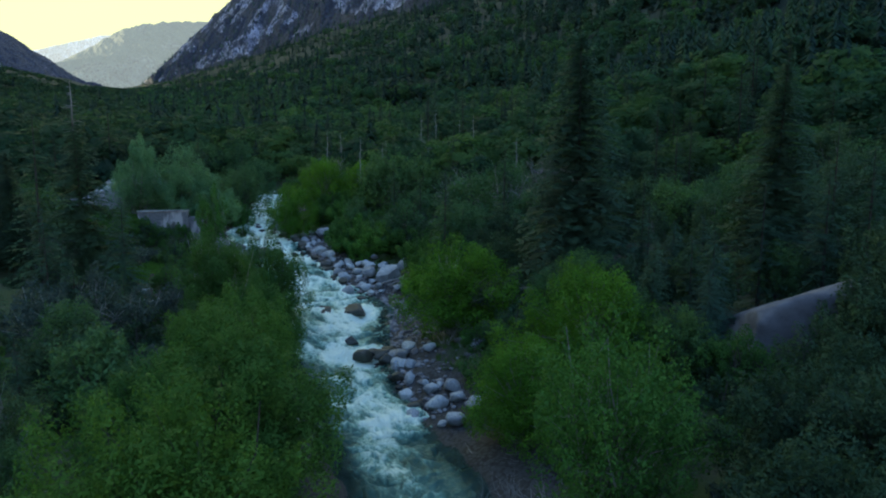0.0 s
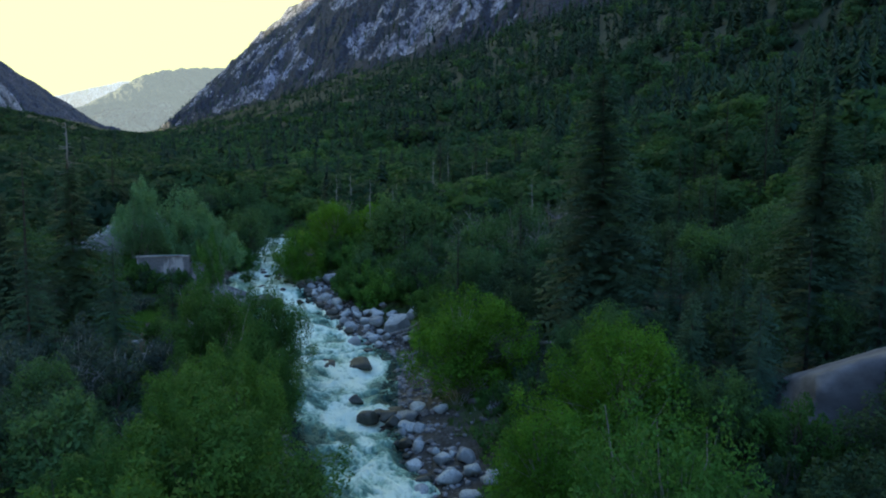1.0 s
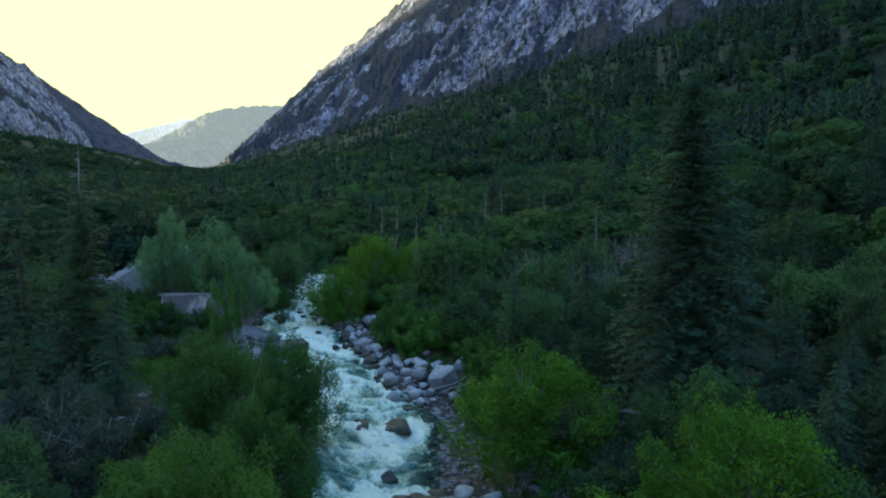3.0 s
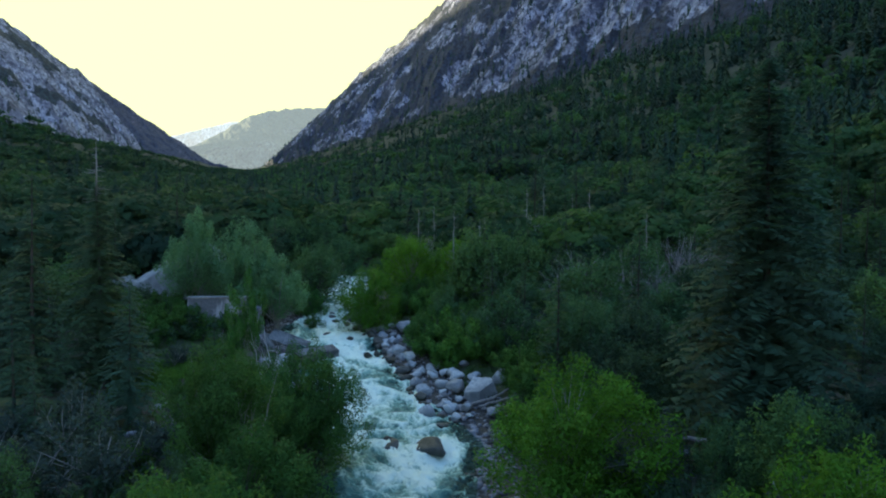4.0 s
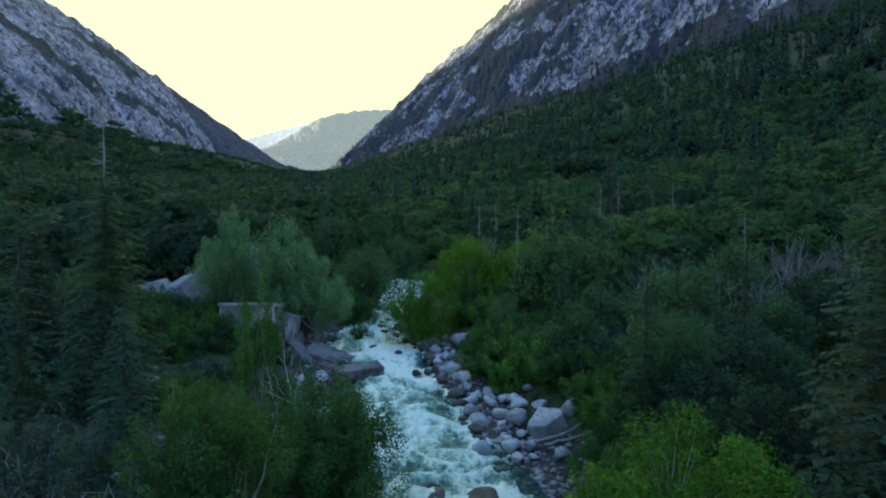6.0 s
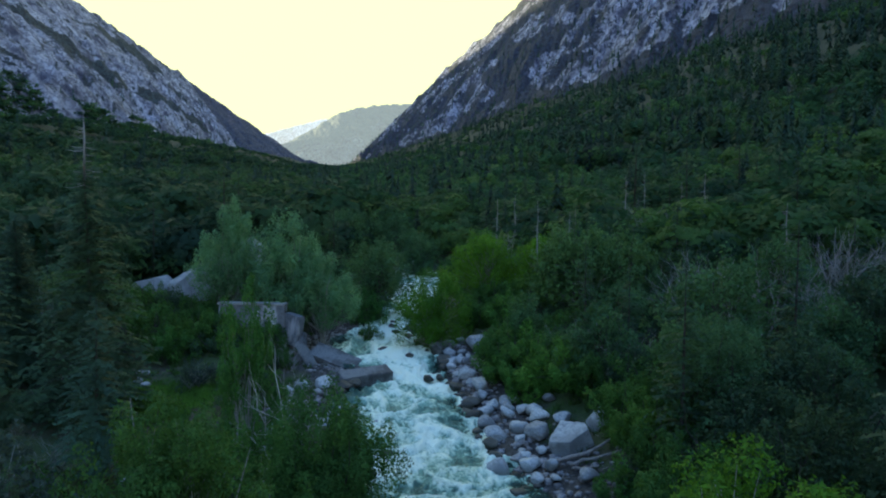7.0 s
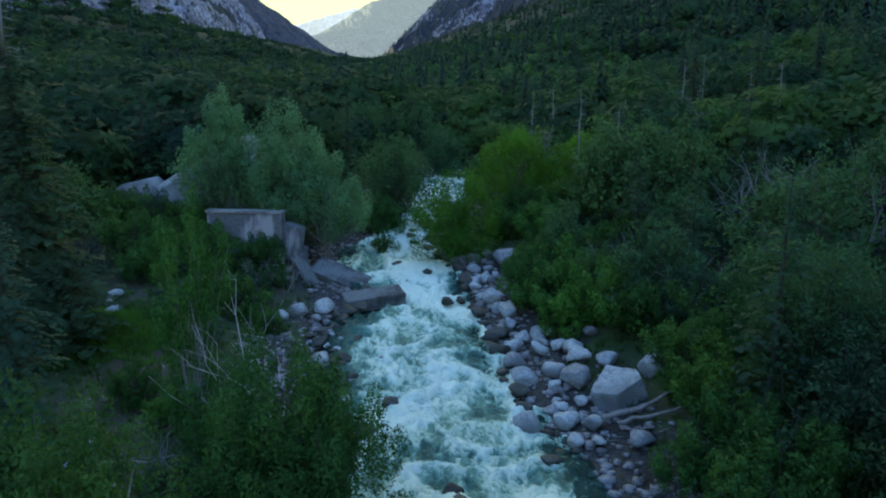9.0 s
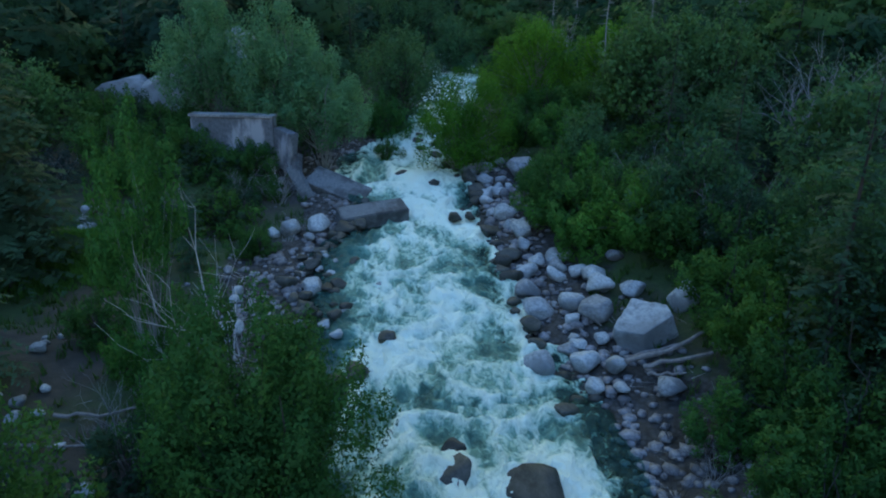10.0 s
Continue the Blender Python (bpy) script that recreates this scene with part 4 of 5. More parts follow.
def conifer(seed, height, radius, whorls, per, cards, leaf_mat, label, name="conifer", bare=0.06, stubs=True, fine=1.0, spire=0.0):
    rng = np.random.default_rng(seed)
    ob = tagged(new(name), label, "tree")
    lean = rng.normal(size=2) * 0.01 * height
    trunk = [(lean[0] * f, lean[1] * f, height * f - 0.3 * (f == 0)) for f in np.linspace(0, 1, 9)]
    limbs = [tube(trunk, np.linspace(0.011 * height + 0.04, 0.012, 9), 7)]
    V, N, n = [], [], 0
    for w in range(whorls):
        f = bare + (0.985 - bare) * (w / (whorls - 1)) ** 0.92
        z = height * f
        reach = radius * (1 - f) ** 0.68 * (0.55 + 0.45 * min(1, f / 0.18)) + 0.12
        for k in range(max(3, int(per * (1 - 0.45 * f)))):
            a = rng.uniform(0, 2 * math.pi)
            L = reach * rng.uniform(0.6, 1.1)
            d = np.array([math.cos(a), math.sin(a), 0])
            side = np.array([-math.sin(a), math.cos(a), 0])
            sag = 0.32 * L * rng.uniform(0.2, 1.5)
            z0 = z + rng.normal() * 0.012 * height
            if stubs and k < 2 and w % 6 == 0 and f < 0.8:
                limbs.append(tube([(0, 0, z0), d * L * 0.5 + [0, 0, z0 - 0.25 * sag], d * L * 0.95 + [0, 0, z0 - sag * 0.8]], [0.035, 0.02, 0.006], 3))
            m = max(2, int(3.2 / fine * cards * L / radius + 1.5))
            for j in range(m):
                g = (j + 0.6 + 0.5 * rng.random()) / m
                p = d * L * g + np.array([lean[0] * f, lean[1] * f, z0 - sag * g * g + 0.10 * L * g])
                wide = (0.12 + 0.075 * L * (1.05 - 0.6 * g)) * rng.uniform(0.5, 1.3) * fine
                long = (L / m) * 1.7
                sd = side * rng.choice((-1, 1)) * wide * 1.5
                drop = np.array([0, 0, -wide * rng.uniform(0.25, 0.8)])
                V += [p - d * long * 0.4, p + sd * 0.55 + drop * 0.4 - d * long * 0.1, p + sd * 0.9 + drop + d * long * 0.5, p + d * long * 0.75]
                N += [d * 0.75 + side * 0.25 * np.sign(sd @ side) + np.array([0, 0, 0.6])] * 4
                n += 1
    child("trunk", mesh_from("trunk", *fuse(limbs), BARK, True), ob, "straight trunk with bare branch stubs" if stubs else "")
    child("crown", leafy_mesh("crown", np.array(V), np.arange(n * 4).reshape(n, 4), np.array(N), leaf_mat), ob)
    if spire:
        # a dead top that stands out of the green
        tip = np.array([lean[0], lean[1], height])
        dead = [tube([tip - [0, 0, 0.06 * height], tip + [0.05, 0, 0.5 * spire], tip + [0, 0.04, spire]], [0.09, 0.06, 0.015], 5)]
        for k in range(34):
            g = rng.uniform(-0.4, 0.95)
            a = rng.uniform(0, 2 * math.pi)
            L = (0.30 + 0.75 * (1 - max(0, g))) * rng.uniform(0.5, 1.2)
            p = tip + [0, 0, g * spire]
            d = np.array([math.cos(a), math.sin(a), rng.uniform(-0.3, 0.1)])
            dead.append(tube([p, p + d * L * 0.6, p + d * L + [0, 0, 0.12 * L]], [0.025, 0.016, 0.005], 3))
        child("dead_top", mesh_from("dead_top", *fuse(dead), TWIGS, True), ob, "grey leafless spire")
    return ob


def bare_shrub(seed, height, radius, stems, mat, label, name="bare_shrub", category="shrub"):
    rng = np.random.default_rng(seed)
    ob = tagged(new(name), label, category)
    limbs = []

    def grow(p, d, L, r, depth):
        bend = d + rng.normal(size=3) * 0.22
        q = p + d * L * 0.5
        e = q + bend / np.linalg.norm(bend) * L * 0.5
        limbs.append(tube([p, q, e], [r, r * 0.8, r * 0.5], 4 if depth else 5))
        if depth < 3:
            for _ in range(3 if depth < 2 else 2):
                nd = d + rng.normal(size=3) * 0.5 + np.array([0, 0, 0.15])
                nd /= np.linalg.norm(nd)
                base = q if rng.random() < 0.45 else e
                grow(base, nd, L * rng.uniform(0.5, 0.72), r * 0.5, depth + 1)

    for _ in range(stems):
        a = rng.uniform(0, 2 * math.pi)
        d = np.array([math.cos(a) * radius / height * 0.9, math.sin(a) * radius / height * 0.9, 1.0])
        d /= np.linalg.norm(d)
        grow(np.array([rng.normal() * 0.15, rng.normal() * 0.15, -0.1]), d, height * rng.uniform(0.32, 0.46), 0.005 * height + 0.008, 0)
    child("branch_crown", mesh_from("branch_crown", *fuse(limbs), mat, True), ob)
    return ob


def snag(seed, height):
    rng = np.random.default_rng(seed)
    ob = tagged(new("snag"), "grey dead standing conifer with broken bare branches", "dead tree")
    pts = [(rng.normal() * 0.04, rng.normal() * 0.04, height * f - 0.3 * (f == 0)) for f in np.linspace(0, 1, 7)]
    limbs = [tube(pts, np.linspace(0.13, 0.02, 7), 6)]
    for k in range(34):
        f = rng.uniform(0.25, 0.97)
        a = rng.uniform(0, 2 * math.pi)
        L = height * 0.13 * (1.15 - f) * rng.uniform(0.4, 1.2) + 0.2
        d = np.array([math.cos(a), math.sin(a), rng.uniform(-0.35, 0.15)])
        p = np.array([0, 0, height * f])
        limbs.append(tube([p, p + d * L * 0.6, p + d * L + [0, 0, 0.1 * L]], [0.03, 0.018, 0.005], 3))
    child("stem", mesh_from("stem", *fuse(limbs), TWIGS, True), ob)
    return ob


BUILD = {
    "alder_a": lambda: broadleaf(1, 8.0, 3.6, 60000, 0.078, 130, ALDER, BARK, "dark green alder in full leaf on the creek bank"),
    "alder_b": lambda: broadleaf(2, 7.0, 3.4, 50000, 0.078, 120, ALDER, BARK, "dark green alder in full leaf on the creek bank"),
    "alder_c": lambda: broadleaf(45, 8.6, 3.3, 50000, 0.080, 140, DEEP, PALEBARK, "broad green alder with a spreading leafy crown", 0.08, 3, twiggy=20),
    "airy": lambda: broadleaf(14, 9.0, 2.3, 19000, 0.086, 90, FRESH, PALEBARK, "tall light green alder with a thin crown and pale stems", 0.05, 3, twiggy=20, thin=0.55),
    "lime_a": lambda: broadleaf(3, 6.5, 3.0, 32000, 0.076, 150, LIME, PALEBARK, "bright yellow-green young willow in fresh leaf", 0.1, twiggy=20),
    "lime_b": lambda: broadleaf(4, 6.0, 3.2, 32000, 0.076, 150, LIME, PALEBARK, "bright yellow-green young willow in fresh leaf", 0.1, twiggy=20),
    "pale_a": lambda: broadleaf(15, 8.0, 3.2, 28000, 0.080, 150, FRESH, PALEBARK, "pale green willow with whitish forking branches", 0.15, 4, twiggy=50),
    "grey_a": lambda: broadleaf(5, 10, 3.4, 30000, 0.098, 150, GREY_SPRIG, PALEBARK, "grey-green cottonwood with a rounded airy crown", 0.30, 2, twiggy=10),
    "grey_b": lambda: broadleaf(6, 9, 3.6, 30000, 0.098, 150, GREY_SPRIG, PALEBARK, "grey-green cottonwood with a rounded airy crown", 0.28, 2, twiggy=10),
    "mid_a": lambda: broadleaf(7, 8.5, 3.4, 5600, 0.185, 150, ALDER_SPRIG, BARK, "dense green maple among the canyon woods"),
    "mid_b": lambda: broadleaf(8, 7.0, 3.2, 5000, 0.185, 140, ALDER_SPRIG, BARK, "dense green maple among the canyon woods"),
    "mid_c": lambda: broadleaf(9, 6.0, 3.0, 4600, 0.185, 100, SCRUB_SPRIG, BARK, "dark green scrub oak among the canyon woods"),
    "mid_d": lambda: broadleaf(10, 8.0, 3.0, 4800, 0.185, 100, DULL_SPRIG, PALEBARK, "grey-green cottonwood among the canyon woods"),
    "fine_a": lambda: broadleaf(41, 8.5, 3.4, 12000, 0.122, 170, ALDER_SPRIG, BARK, "dense green maple among the canyon woods"),
    "fine_b": lambda: broadleaf(42, 7.0, 3.2, 11000, 0.122, 160, ALDER_SPRIG, BARK, "dense green maple among the canyon woods"),
    "fine_c": lambda: broadleaf(43, 6.0, 3.0, 10500, 0.118, 160, SCRUB_SPRIG, BARK, "dark green scrub oak among the canyon woods"),
    "fine_d": lambda: broadleaf(44, 8.0, 3.0, 10500, 0.118, 160, DULL_SPRIG, PALEBARK, "grey-green cottonwood among the canyon woods"),
    "scrub": lambda: broadleaf(16, 6.0, 3.4, 20000, 0.105, 120, SCRUB, BARK, "dark green scrub oak with dense small leaves", 0.08, 4),
    "bush_a": lambda: broadleaf(11, 2.4, 1.7, 2200, 0.115, 28, SCRUB, BARK, "low dark green bush on the forest floor", 0.05, 4, 0.1, "bush", "bush"),
    "bush_b": lambda: broadleaf(12, 2.0, 1.6, 2100, 0.11, 28, ALDER, BARK, "low green bush on the forest floor", 0.05, 4, 0.1, "bush", "bush"),
    "bush_c": lambda: broadleaf(13, 3.0, 2.2, 3600, 0.09, 34, SAGE, TWIGS, "grey-green sage willow shrub with fine twigs", 0.05, 5, 0.1, "bush", "bush", 20),
    "bank_a": lambda: broadleaf(17, 4.2, 2.3, 9000, 0.098, 60, ALDER, BARK, "dense green alder bush behind the creek boulders", 0.04, 4, 0.1, "bush", "bush"),
    "bank_b": lambda: broadleaf(18, 3.4, 2.2, 8200, 0.096, 60, FRESH, BARK, "light green willow bush behind the creek boulders", 0.04, 4, 0.1, "bush", "bush"),
    "fir_big": lambda: conifer(21, 20, 5.6, 70, 20, 13, NEEDLE, "tall dark spruce with drooping branches"),
    "fir_old": lambda: conifer(26, 16.2, 5.0, 56, 18, 12, NEEDLE, "old dark spruce with a dead grey spire at its top", spire=3.2),
    "fir_a": lambda: conifer(22, 11, 2.5, 28, 9, 7, NEEDLE, "dark green spruce among the canyon woods", stubs=False),
    "fir_b": lambda: conifer(23, 8, 2.1, 24, 9, 7, NEEDLE, "young dark green spruce among the canyon woods", stubs=False),
    "fir_pale": lambda: conifer(24, 7.5, 2.1, 40, 15, 8, PALE_NEEDLE, "young blue-green spruce with dense branches", stubs=False, fine=0.62),
    "bare_a": lambda: bare_shrub(31, 3.6, 2.2, 9, TWIGS, "bare grey leafless shrub with many fine twigs"),
    "bare_b": lambda: bare_shrub(32, 5.0, 2.0, 6, TWIGS, "bare pale leafless sapling with forking branches"),
    "bare_d": lambda: bare_shrub(35, 2.6, 2.0, 11, BARK, "dark brown leafless brush beside the creek"),
    "bare_t": lambda: bare_shrub(36, 9.6, 2.4, 5, WHITE_TWIGS, "tall bleached leafless poplar behind the alder", "bare_tree", "dead tree"),
    "bare_w": lambda: bare_shrub(34, 3.4, 2.6, 9, WHITE_TWIGS, "bleached white leafless branches at the creek edge"),
    "snag": lambda: snag(33, 11),
}
FIRST = {}


def plant(kind, x, y, scale=1.0, turn=0.0, sink=0.0, wide=1.0, group=""):
    u, v = to_uv(x, y)
    z = float(ground_height(u, v)) - sink
    m = pose(x, y, z, 0, 0, turn) @ Matrix.Diagonal((scale * wide, scale * wide, scale, 1))
    if kind not in FIRST:
        FIRST[kind] = BUILD[kind]()
        FIRST[kind].matrix_basis = m
        ob = FIRST[kind]
    else:
        src = FIRST[kind]
        keep = src.matrix_basis.copy()
        src.matrix_basis = Matrix.Identity(4)
        ob = copy_thing(src, m)
        src.matrix_basis = keep
    if group:
        tagged(ob, group=group)
    return ob


# ---- known plants ----
CLEAR = [(17, 32, 5), (20, 33, 5), (23, 36, 4.5), (25, 40, 4), (-14.6, 101, 4.5), (-13.5, 96, 4), (-12, 91.5, 3.5), (-11.5, 104.5, 4), (-7.9, 34, 4), (-11.5, 36.5, 3.5), (-47.5, 88, 4), (-49, 90.5, 4), (-41, 90.5, 4), (-39, 80.5, 4), (2.4, 70, 2.5), (1.6, 74.4, 2.5), (3.4, 66, 2.5), (-25.5, 101, 4), (-29.5, 99, 4), (-36, 80, 5), (-38, 86, 5), (-23.5, 66, 3.5), (25, 34.5, 4.5), (28.5, 38.5, 4), (5.5, 88, 2.5), (10.5, 87, 2.5), (13, 92, 2.5), (14, 28, 5.5), (18, 29, 5.5), (11, 20.5, 4.5), (-38, 131, 3), (-33, 127, 3), (-43, 126, 3), (-39.5, 61, 4), (-43, 69, 4), (25.5, 53.5, 4), (-42, 94, 7), (-34.5, 66, 4.5), (11.3, 57.5, 5), (-15, 58, 4.5), (-20.5, 62, 4), (-17, 51.5, 4.5), (-34.5, 71.5, 4), (-30.5, 68, 3.5), (-27.9, 64.1, 4), (-27.5, 60.7, 3.5), (-12.5, 44, 4), (-6.5, 26.5, 4), (-11.5, 26, 4), (-8.5, 19.5, 4),
         (1, 51, 4), (7.5, 39, 4), (6, 25, 4.5), (20, 37.5, 5.5), (13, 42.3, 3), (18, 47.5, 3), (-39.5, 93, 4), (-33.5, 90, 4), (-27.5, 87.5, 4), (-18.5, 91, 4),
         (-18, 101, 5), (-40, 88, 6), (-46, 85, 5), (-33.5, 82, 4.5), (6.5, 55, 4), (4, 61, 4.5), (-24, 58, 4), (-27, 77, 5), (-33, 74, 5)]
KNOWN = [("fir_old", -34.5, 66.5, 1.0, 20, 0.95), ("fir_big", -43, 69, 0.6, 190), ("fir_big", 25.5, 53.5, 0.85, 260), ("fir_big", 11.3, 57.5, 1.1, 140, 1.05), ("fir_pale", -27.2, 58.5, 1.2, 80),
         ("alder_a", -14.9, 57.7, 1.04, 10, 0.86), ("bank_b", -23.0, 62.0, 0.55, 40), ("alder_c", -16.4, 49.8, 1.04, 200, 0.86), ("airy", -20.0, 60.2, 1.3, 300, 0.56), ("bank_a", -25.6, 63.0, 0.55, 70), ("alder_b", -12.5, 44, 0.95, 90),
         ("alder_b", -8.3, 26.8, 1.18, 50), ("alder_a", -10.2, 34.2, 1.05, 170, 0.9), ("alder_b", -12.2, 36.5, 0.95, 280), ("alder_a", -11.4, 26.6, 0.82, 120), ("alder_a", -8.6, 19.2, 1.1, 250),
         ("lime_a", 1, 51, 1.18, 0, 1.15), ("lime_b", 7.9, 38.6, 1.14, 90, 1.0), ("fine_b", 10.6, 40.8, 0.7, 10), ("pale_a", 6.7, 25.2, 1.22, 30, 0.88), ("bare_w", 3.1, 24.8, 1.2, 20), ("bare_w", 2.6, 26.4, 0.8, 150), ("bare_t", -17.5, 60.0, 1.0, 60), ("bare_w", -20.6, 62.6, 1.1, 200, 0.9), ("bare_w", -29.6, 82.2, 0.85, 30, 0.7), ("bare_w", -18.4, 60.6, 0.9, 60), ("lime_b", 4.2, 34.0, 0.9, 200),
         ("fir_pale", 13, 42.3, 0.85, 0), ("fir_pale", 14.6, 37.4, 0.75, 50), ("fir_pale", 16.0, 40.6, 0.9, 250), ("fir_b", 12.4, 36.0, 0.6, 90), ("bank_a", 15.0, 34.0, 0.9, 0), ("bank_a", 8.2, 20.6, 0.8, 50), ("bank_b", 5.2, 22.2, 0.5, 20), ("bare_a", 4.2, 23.4, 1.0, 210), ("fir_pale", 18, 47.5, 0.85, 120), ("fir_pale", 15.4, 46, 0.8, 60),
         ("grey_a", -37.6, 86.2, 1.22, 0, 0.72), ("grey_b", -33.4, 88.4, 1.32, 60, 0.85), ("grey_a", -28.8, 87.0, 0.92, 150, 0.95), ("fine_a", -29.0, 101, 1.1, 20), ("lime_a", -20.1, 91.8, 1.18, 40, 0.92), ("bank_b", -29.0, 97.2, 1.2, 60, 0.75), ("bank_a", -27.0, 93.6, 0.5, 60), ("bank_a", -25.7, 117.9, 0.9, 0), ("bank_a", -26.3, 124.9, 0.9, 140), ("bank_a", -32.0, 82.9, 0.75, 250), ("bank_a", -15.2, 97.2, 1.0, 20), ("bank_a", -16.8, 95.0, 0.8, 120), ("bank_b", -13.6, 94.4, 1.0, 220), ("bank_a", -17.8, 98.4, 0.8, 300), ("bank_a", -11.8, 97.6, 1.1, 10), ("bank_a", -33.0, 82.4, 0.6, 140), ("lime_b", -17.8, 101.3, 1.25, 80, 0.95),
         ("fine_a", -38, 131, 1.2, 20), ("fine_b", -33, 127, 1.1, 90), ("fine_a", -43.5, 126, 1.1, 200), ("lime_b", -11.5, 104.5, 1.1, 30), ("mid_d", -31, 108, 0.9, 20),
         ("scrub", 13.2, 25.2, 0.85, 0), ("scrub", 17.6, 28.2, 0.78, 90), ("scrub", 11.4, 19.5, 0.95, 180), ("scrub", 24.8, 34.5, 1.45, 30), ("scrub", 19.4, 31.0, 0.95, 210), ("scrub", 22.4, 33.2, 1.15, 75), ("scrub", 25.5, 29.5, 1.1, 75), ("scrub", 28.5, 38.5, 1.5, 130), ("scrub", 15.6, 22.4, 1.0, 260), ("scrub", 20.4, 25.6, 0.95, 320), ("fir_b", 15.2, 42.0, 0.75, 20), ("mid_c", 17.0, 44.5, 0.8, 60), ("mid_c", 12.2, 45.5, 0.8, 160), ("bush_a", 13.0, 38.0, 1.3, 10), ("bush_a", 14.0, 35.5, 1.1, 80), ("bush_b", 11.0, 35.5, 1.2, 80), ("bush_a", 4.6, 44.5, 1.2, 200), ("bush_b", 3.0, 42.0, 1.0, 20), ("bush_a", 13.5, 31.8, 0.9, 40), ("bush_a", 11.0, 29.5, 1.0, 140), ("bush_a", 16.5, 31.5, 1.0, 20), ("bush_b", 9.8, 33.0, 1.1, 220),
         ("bare_a", -17.5, 25.5, 1.3, 0), ("bare_b", 3.6, 24.0, 1.15, 40), ("bare_a", 2.6, 27.5, 0.9, 100), ("bare_a", 0.3, 49.5, 0.95, 20), ("bare_b", -17.6, 59.8, 1.15, 10),
         ("bare_b", -16.2, 62.0, 1.0, 130), ("bare_b", -19.8, 58.2, 0.9, 220), ("bare_a", -30.2, 58.5, 0.95, 0), ("bare_a", -41.4, 70.7, 1.3, 60), ("bare_a", -28.5, 80.5, 0.8, 30),
         ("fir_b", 21.5, 46.5, 1.1, 0), ("fir_b", 25, 45, 1.2, 90), ("fir_b", 15.5, 52, 1.0, 50), ("fir_a", 29, 47, 1.0, 10), ("snag", 10.1, 96.5, 0.85, 0), ("bare_b", 4, 86, 1.9, 0), ("bare_b", 7, 89, 2.0, 90), ("bare_b", 10.5, 87, 1.9, 180), ("bare_b", 13, 92, 2.1, 240), ("bare_b", 1.5, 92, 1.8, 30), ("bare_b", 16, 86, 1.9, 300),
         ("bank_a", -42, 83.5, 0.5, 0), ("bank_a", -40, 79.5, 1.1, 60), ("bank_a", -45.5, 85.2, 1.05, 200), ("scrub", -42.6, 85.0, 0.62, 30), ("scrub", -49.0, 87.0, 0.6, 130), ("bank_a", -40.0, 84.8, 1.0, 10), ("bank_a", -38.2, 84.9, 0.95, 80), ("bank_a", -36.9, 81.0, 0.95, 280), ("bank_b", -37.5, 77.5, 0.9, 100), ("bank_a", -44.5, 84.5, 0.4, 190), ("bank_a", -35.2, 81.2, 0.85, 40), ("bank_a", -2.4, 72.6, 1.0, 0), ("bank_a", -1.2, 70.0, 0.95, 60), ("bank_a", -0.6, 67.0, 0.9, 120), ("bank_b", -2.6, 66.4, 0.6, 200), ("bank_a", 0.8, 64.4, 1.0, 240), ("bank_a", -2.0, 75.2, 1.1, 300), ("bank_a", -3.6, 77.0, 1.0, 30), ("bank_a", -5.0, 78.6, 0.9, 90),
         ("fine_a", 2.4, 70.0, 0.9, 10), ("fine_b", 1.6, 74.4, 0.95, 80), ("fine_c", 3.4, 66.0, 1.0, 140), ("fine_c", 5.2, 62.6, 1.0, 200), ("fine_c", 6.5, 70, 1.2, 300), ("bank_a", -0.4, 62.6, 0.8, 40), ("bare_a", -3.0, 64.2, 0.5, 40), ("bare_d", -4.4, 66.8, 0.62, 10), ("bare_d", -3.2, 65.6, 0.7, 120), ("bare_d", -4.0, 63.8, 0.6, 250), ("bush_a", -1.0, 68.2, 0.8, 90), ("bush_c", -2.2, 67.4, 0.5, 20), ("bush_a", -2.0, 61.6, 0.8, 70), ("bank_a", -29.5, 80.5, 0.45, 0), ("bare_a", -25.4, 76.4, 0.6, 70), ("bank_a", -26.3, 74.5, 0.55, 140), ("bare_a", -31.4, 80.8, 0.7, 210), ("bush_c", -26.5, 52, 1.6, 0), ("bush_c", -22.5, 48, 1.5, 90), ("bush_c", -28.5, 47.5, 1.5, 200), ("bush_c", -20.5, 53.5, 1.3, 20), ("bush_c", -24.5, 44.5, 1.4, 60),
         ("mid_c", -20.6, 38.5, 0.8, 20), ("mid_b", -17.4, 34, 0.8, 60)]
for kind, x, y, scale, turn, *wide in KNOWN:
    plant(kind, x, y, scale, turn, 0.0, *wide)


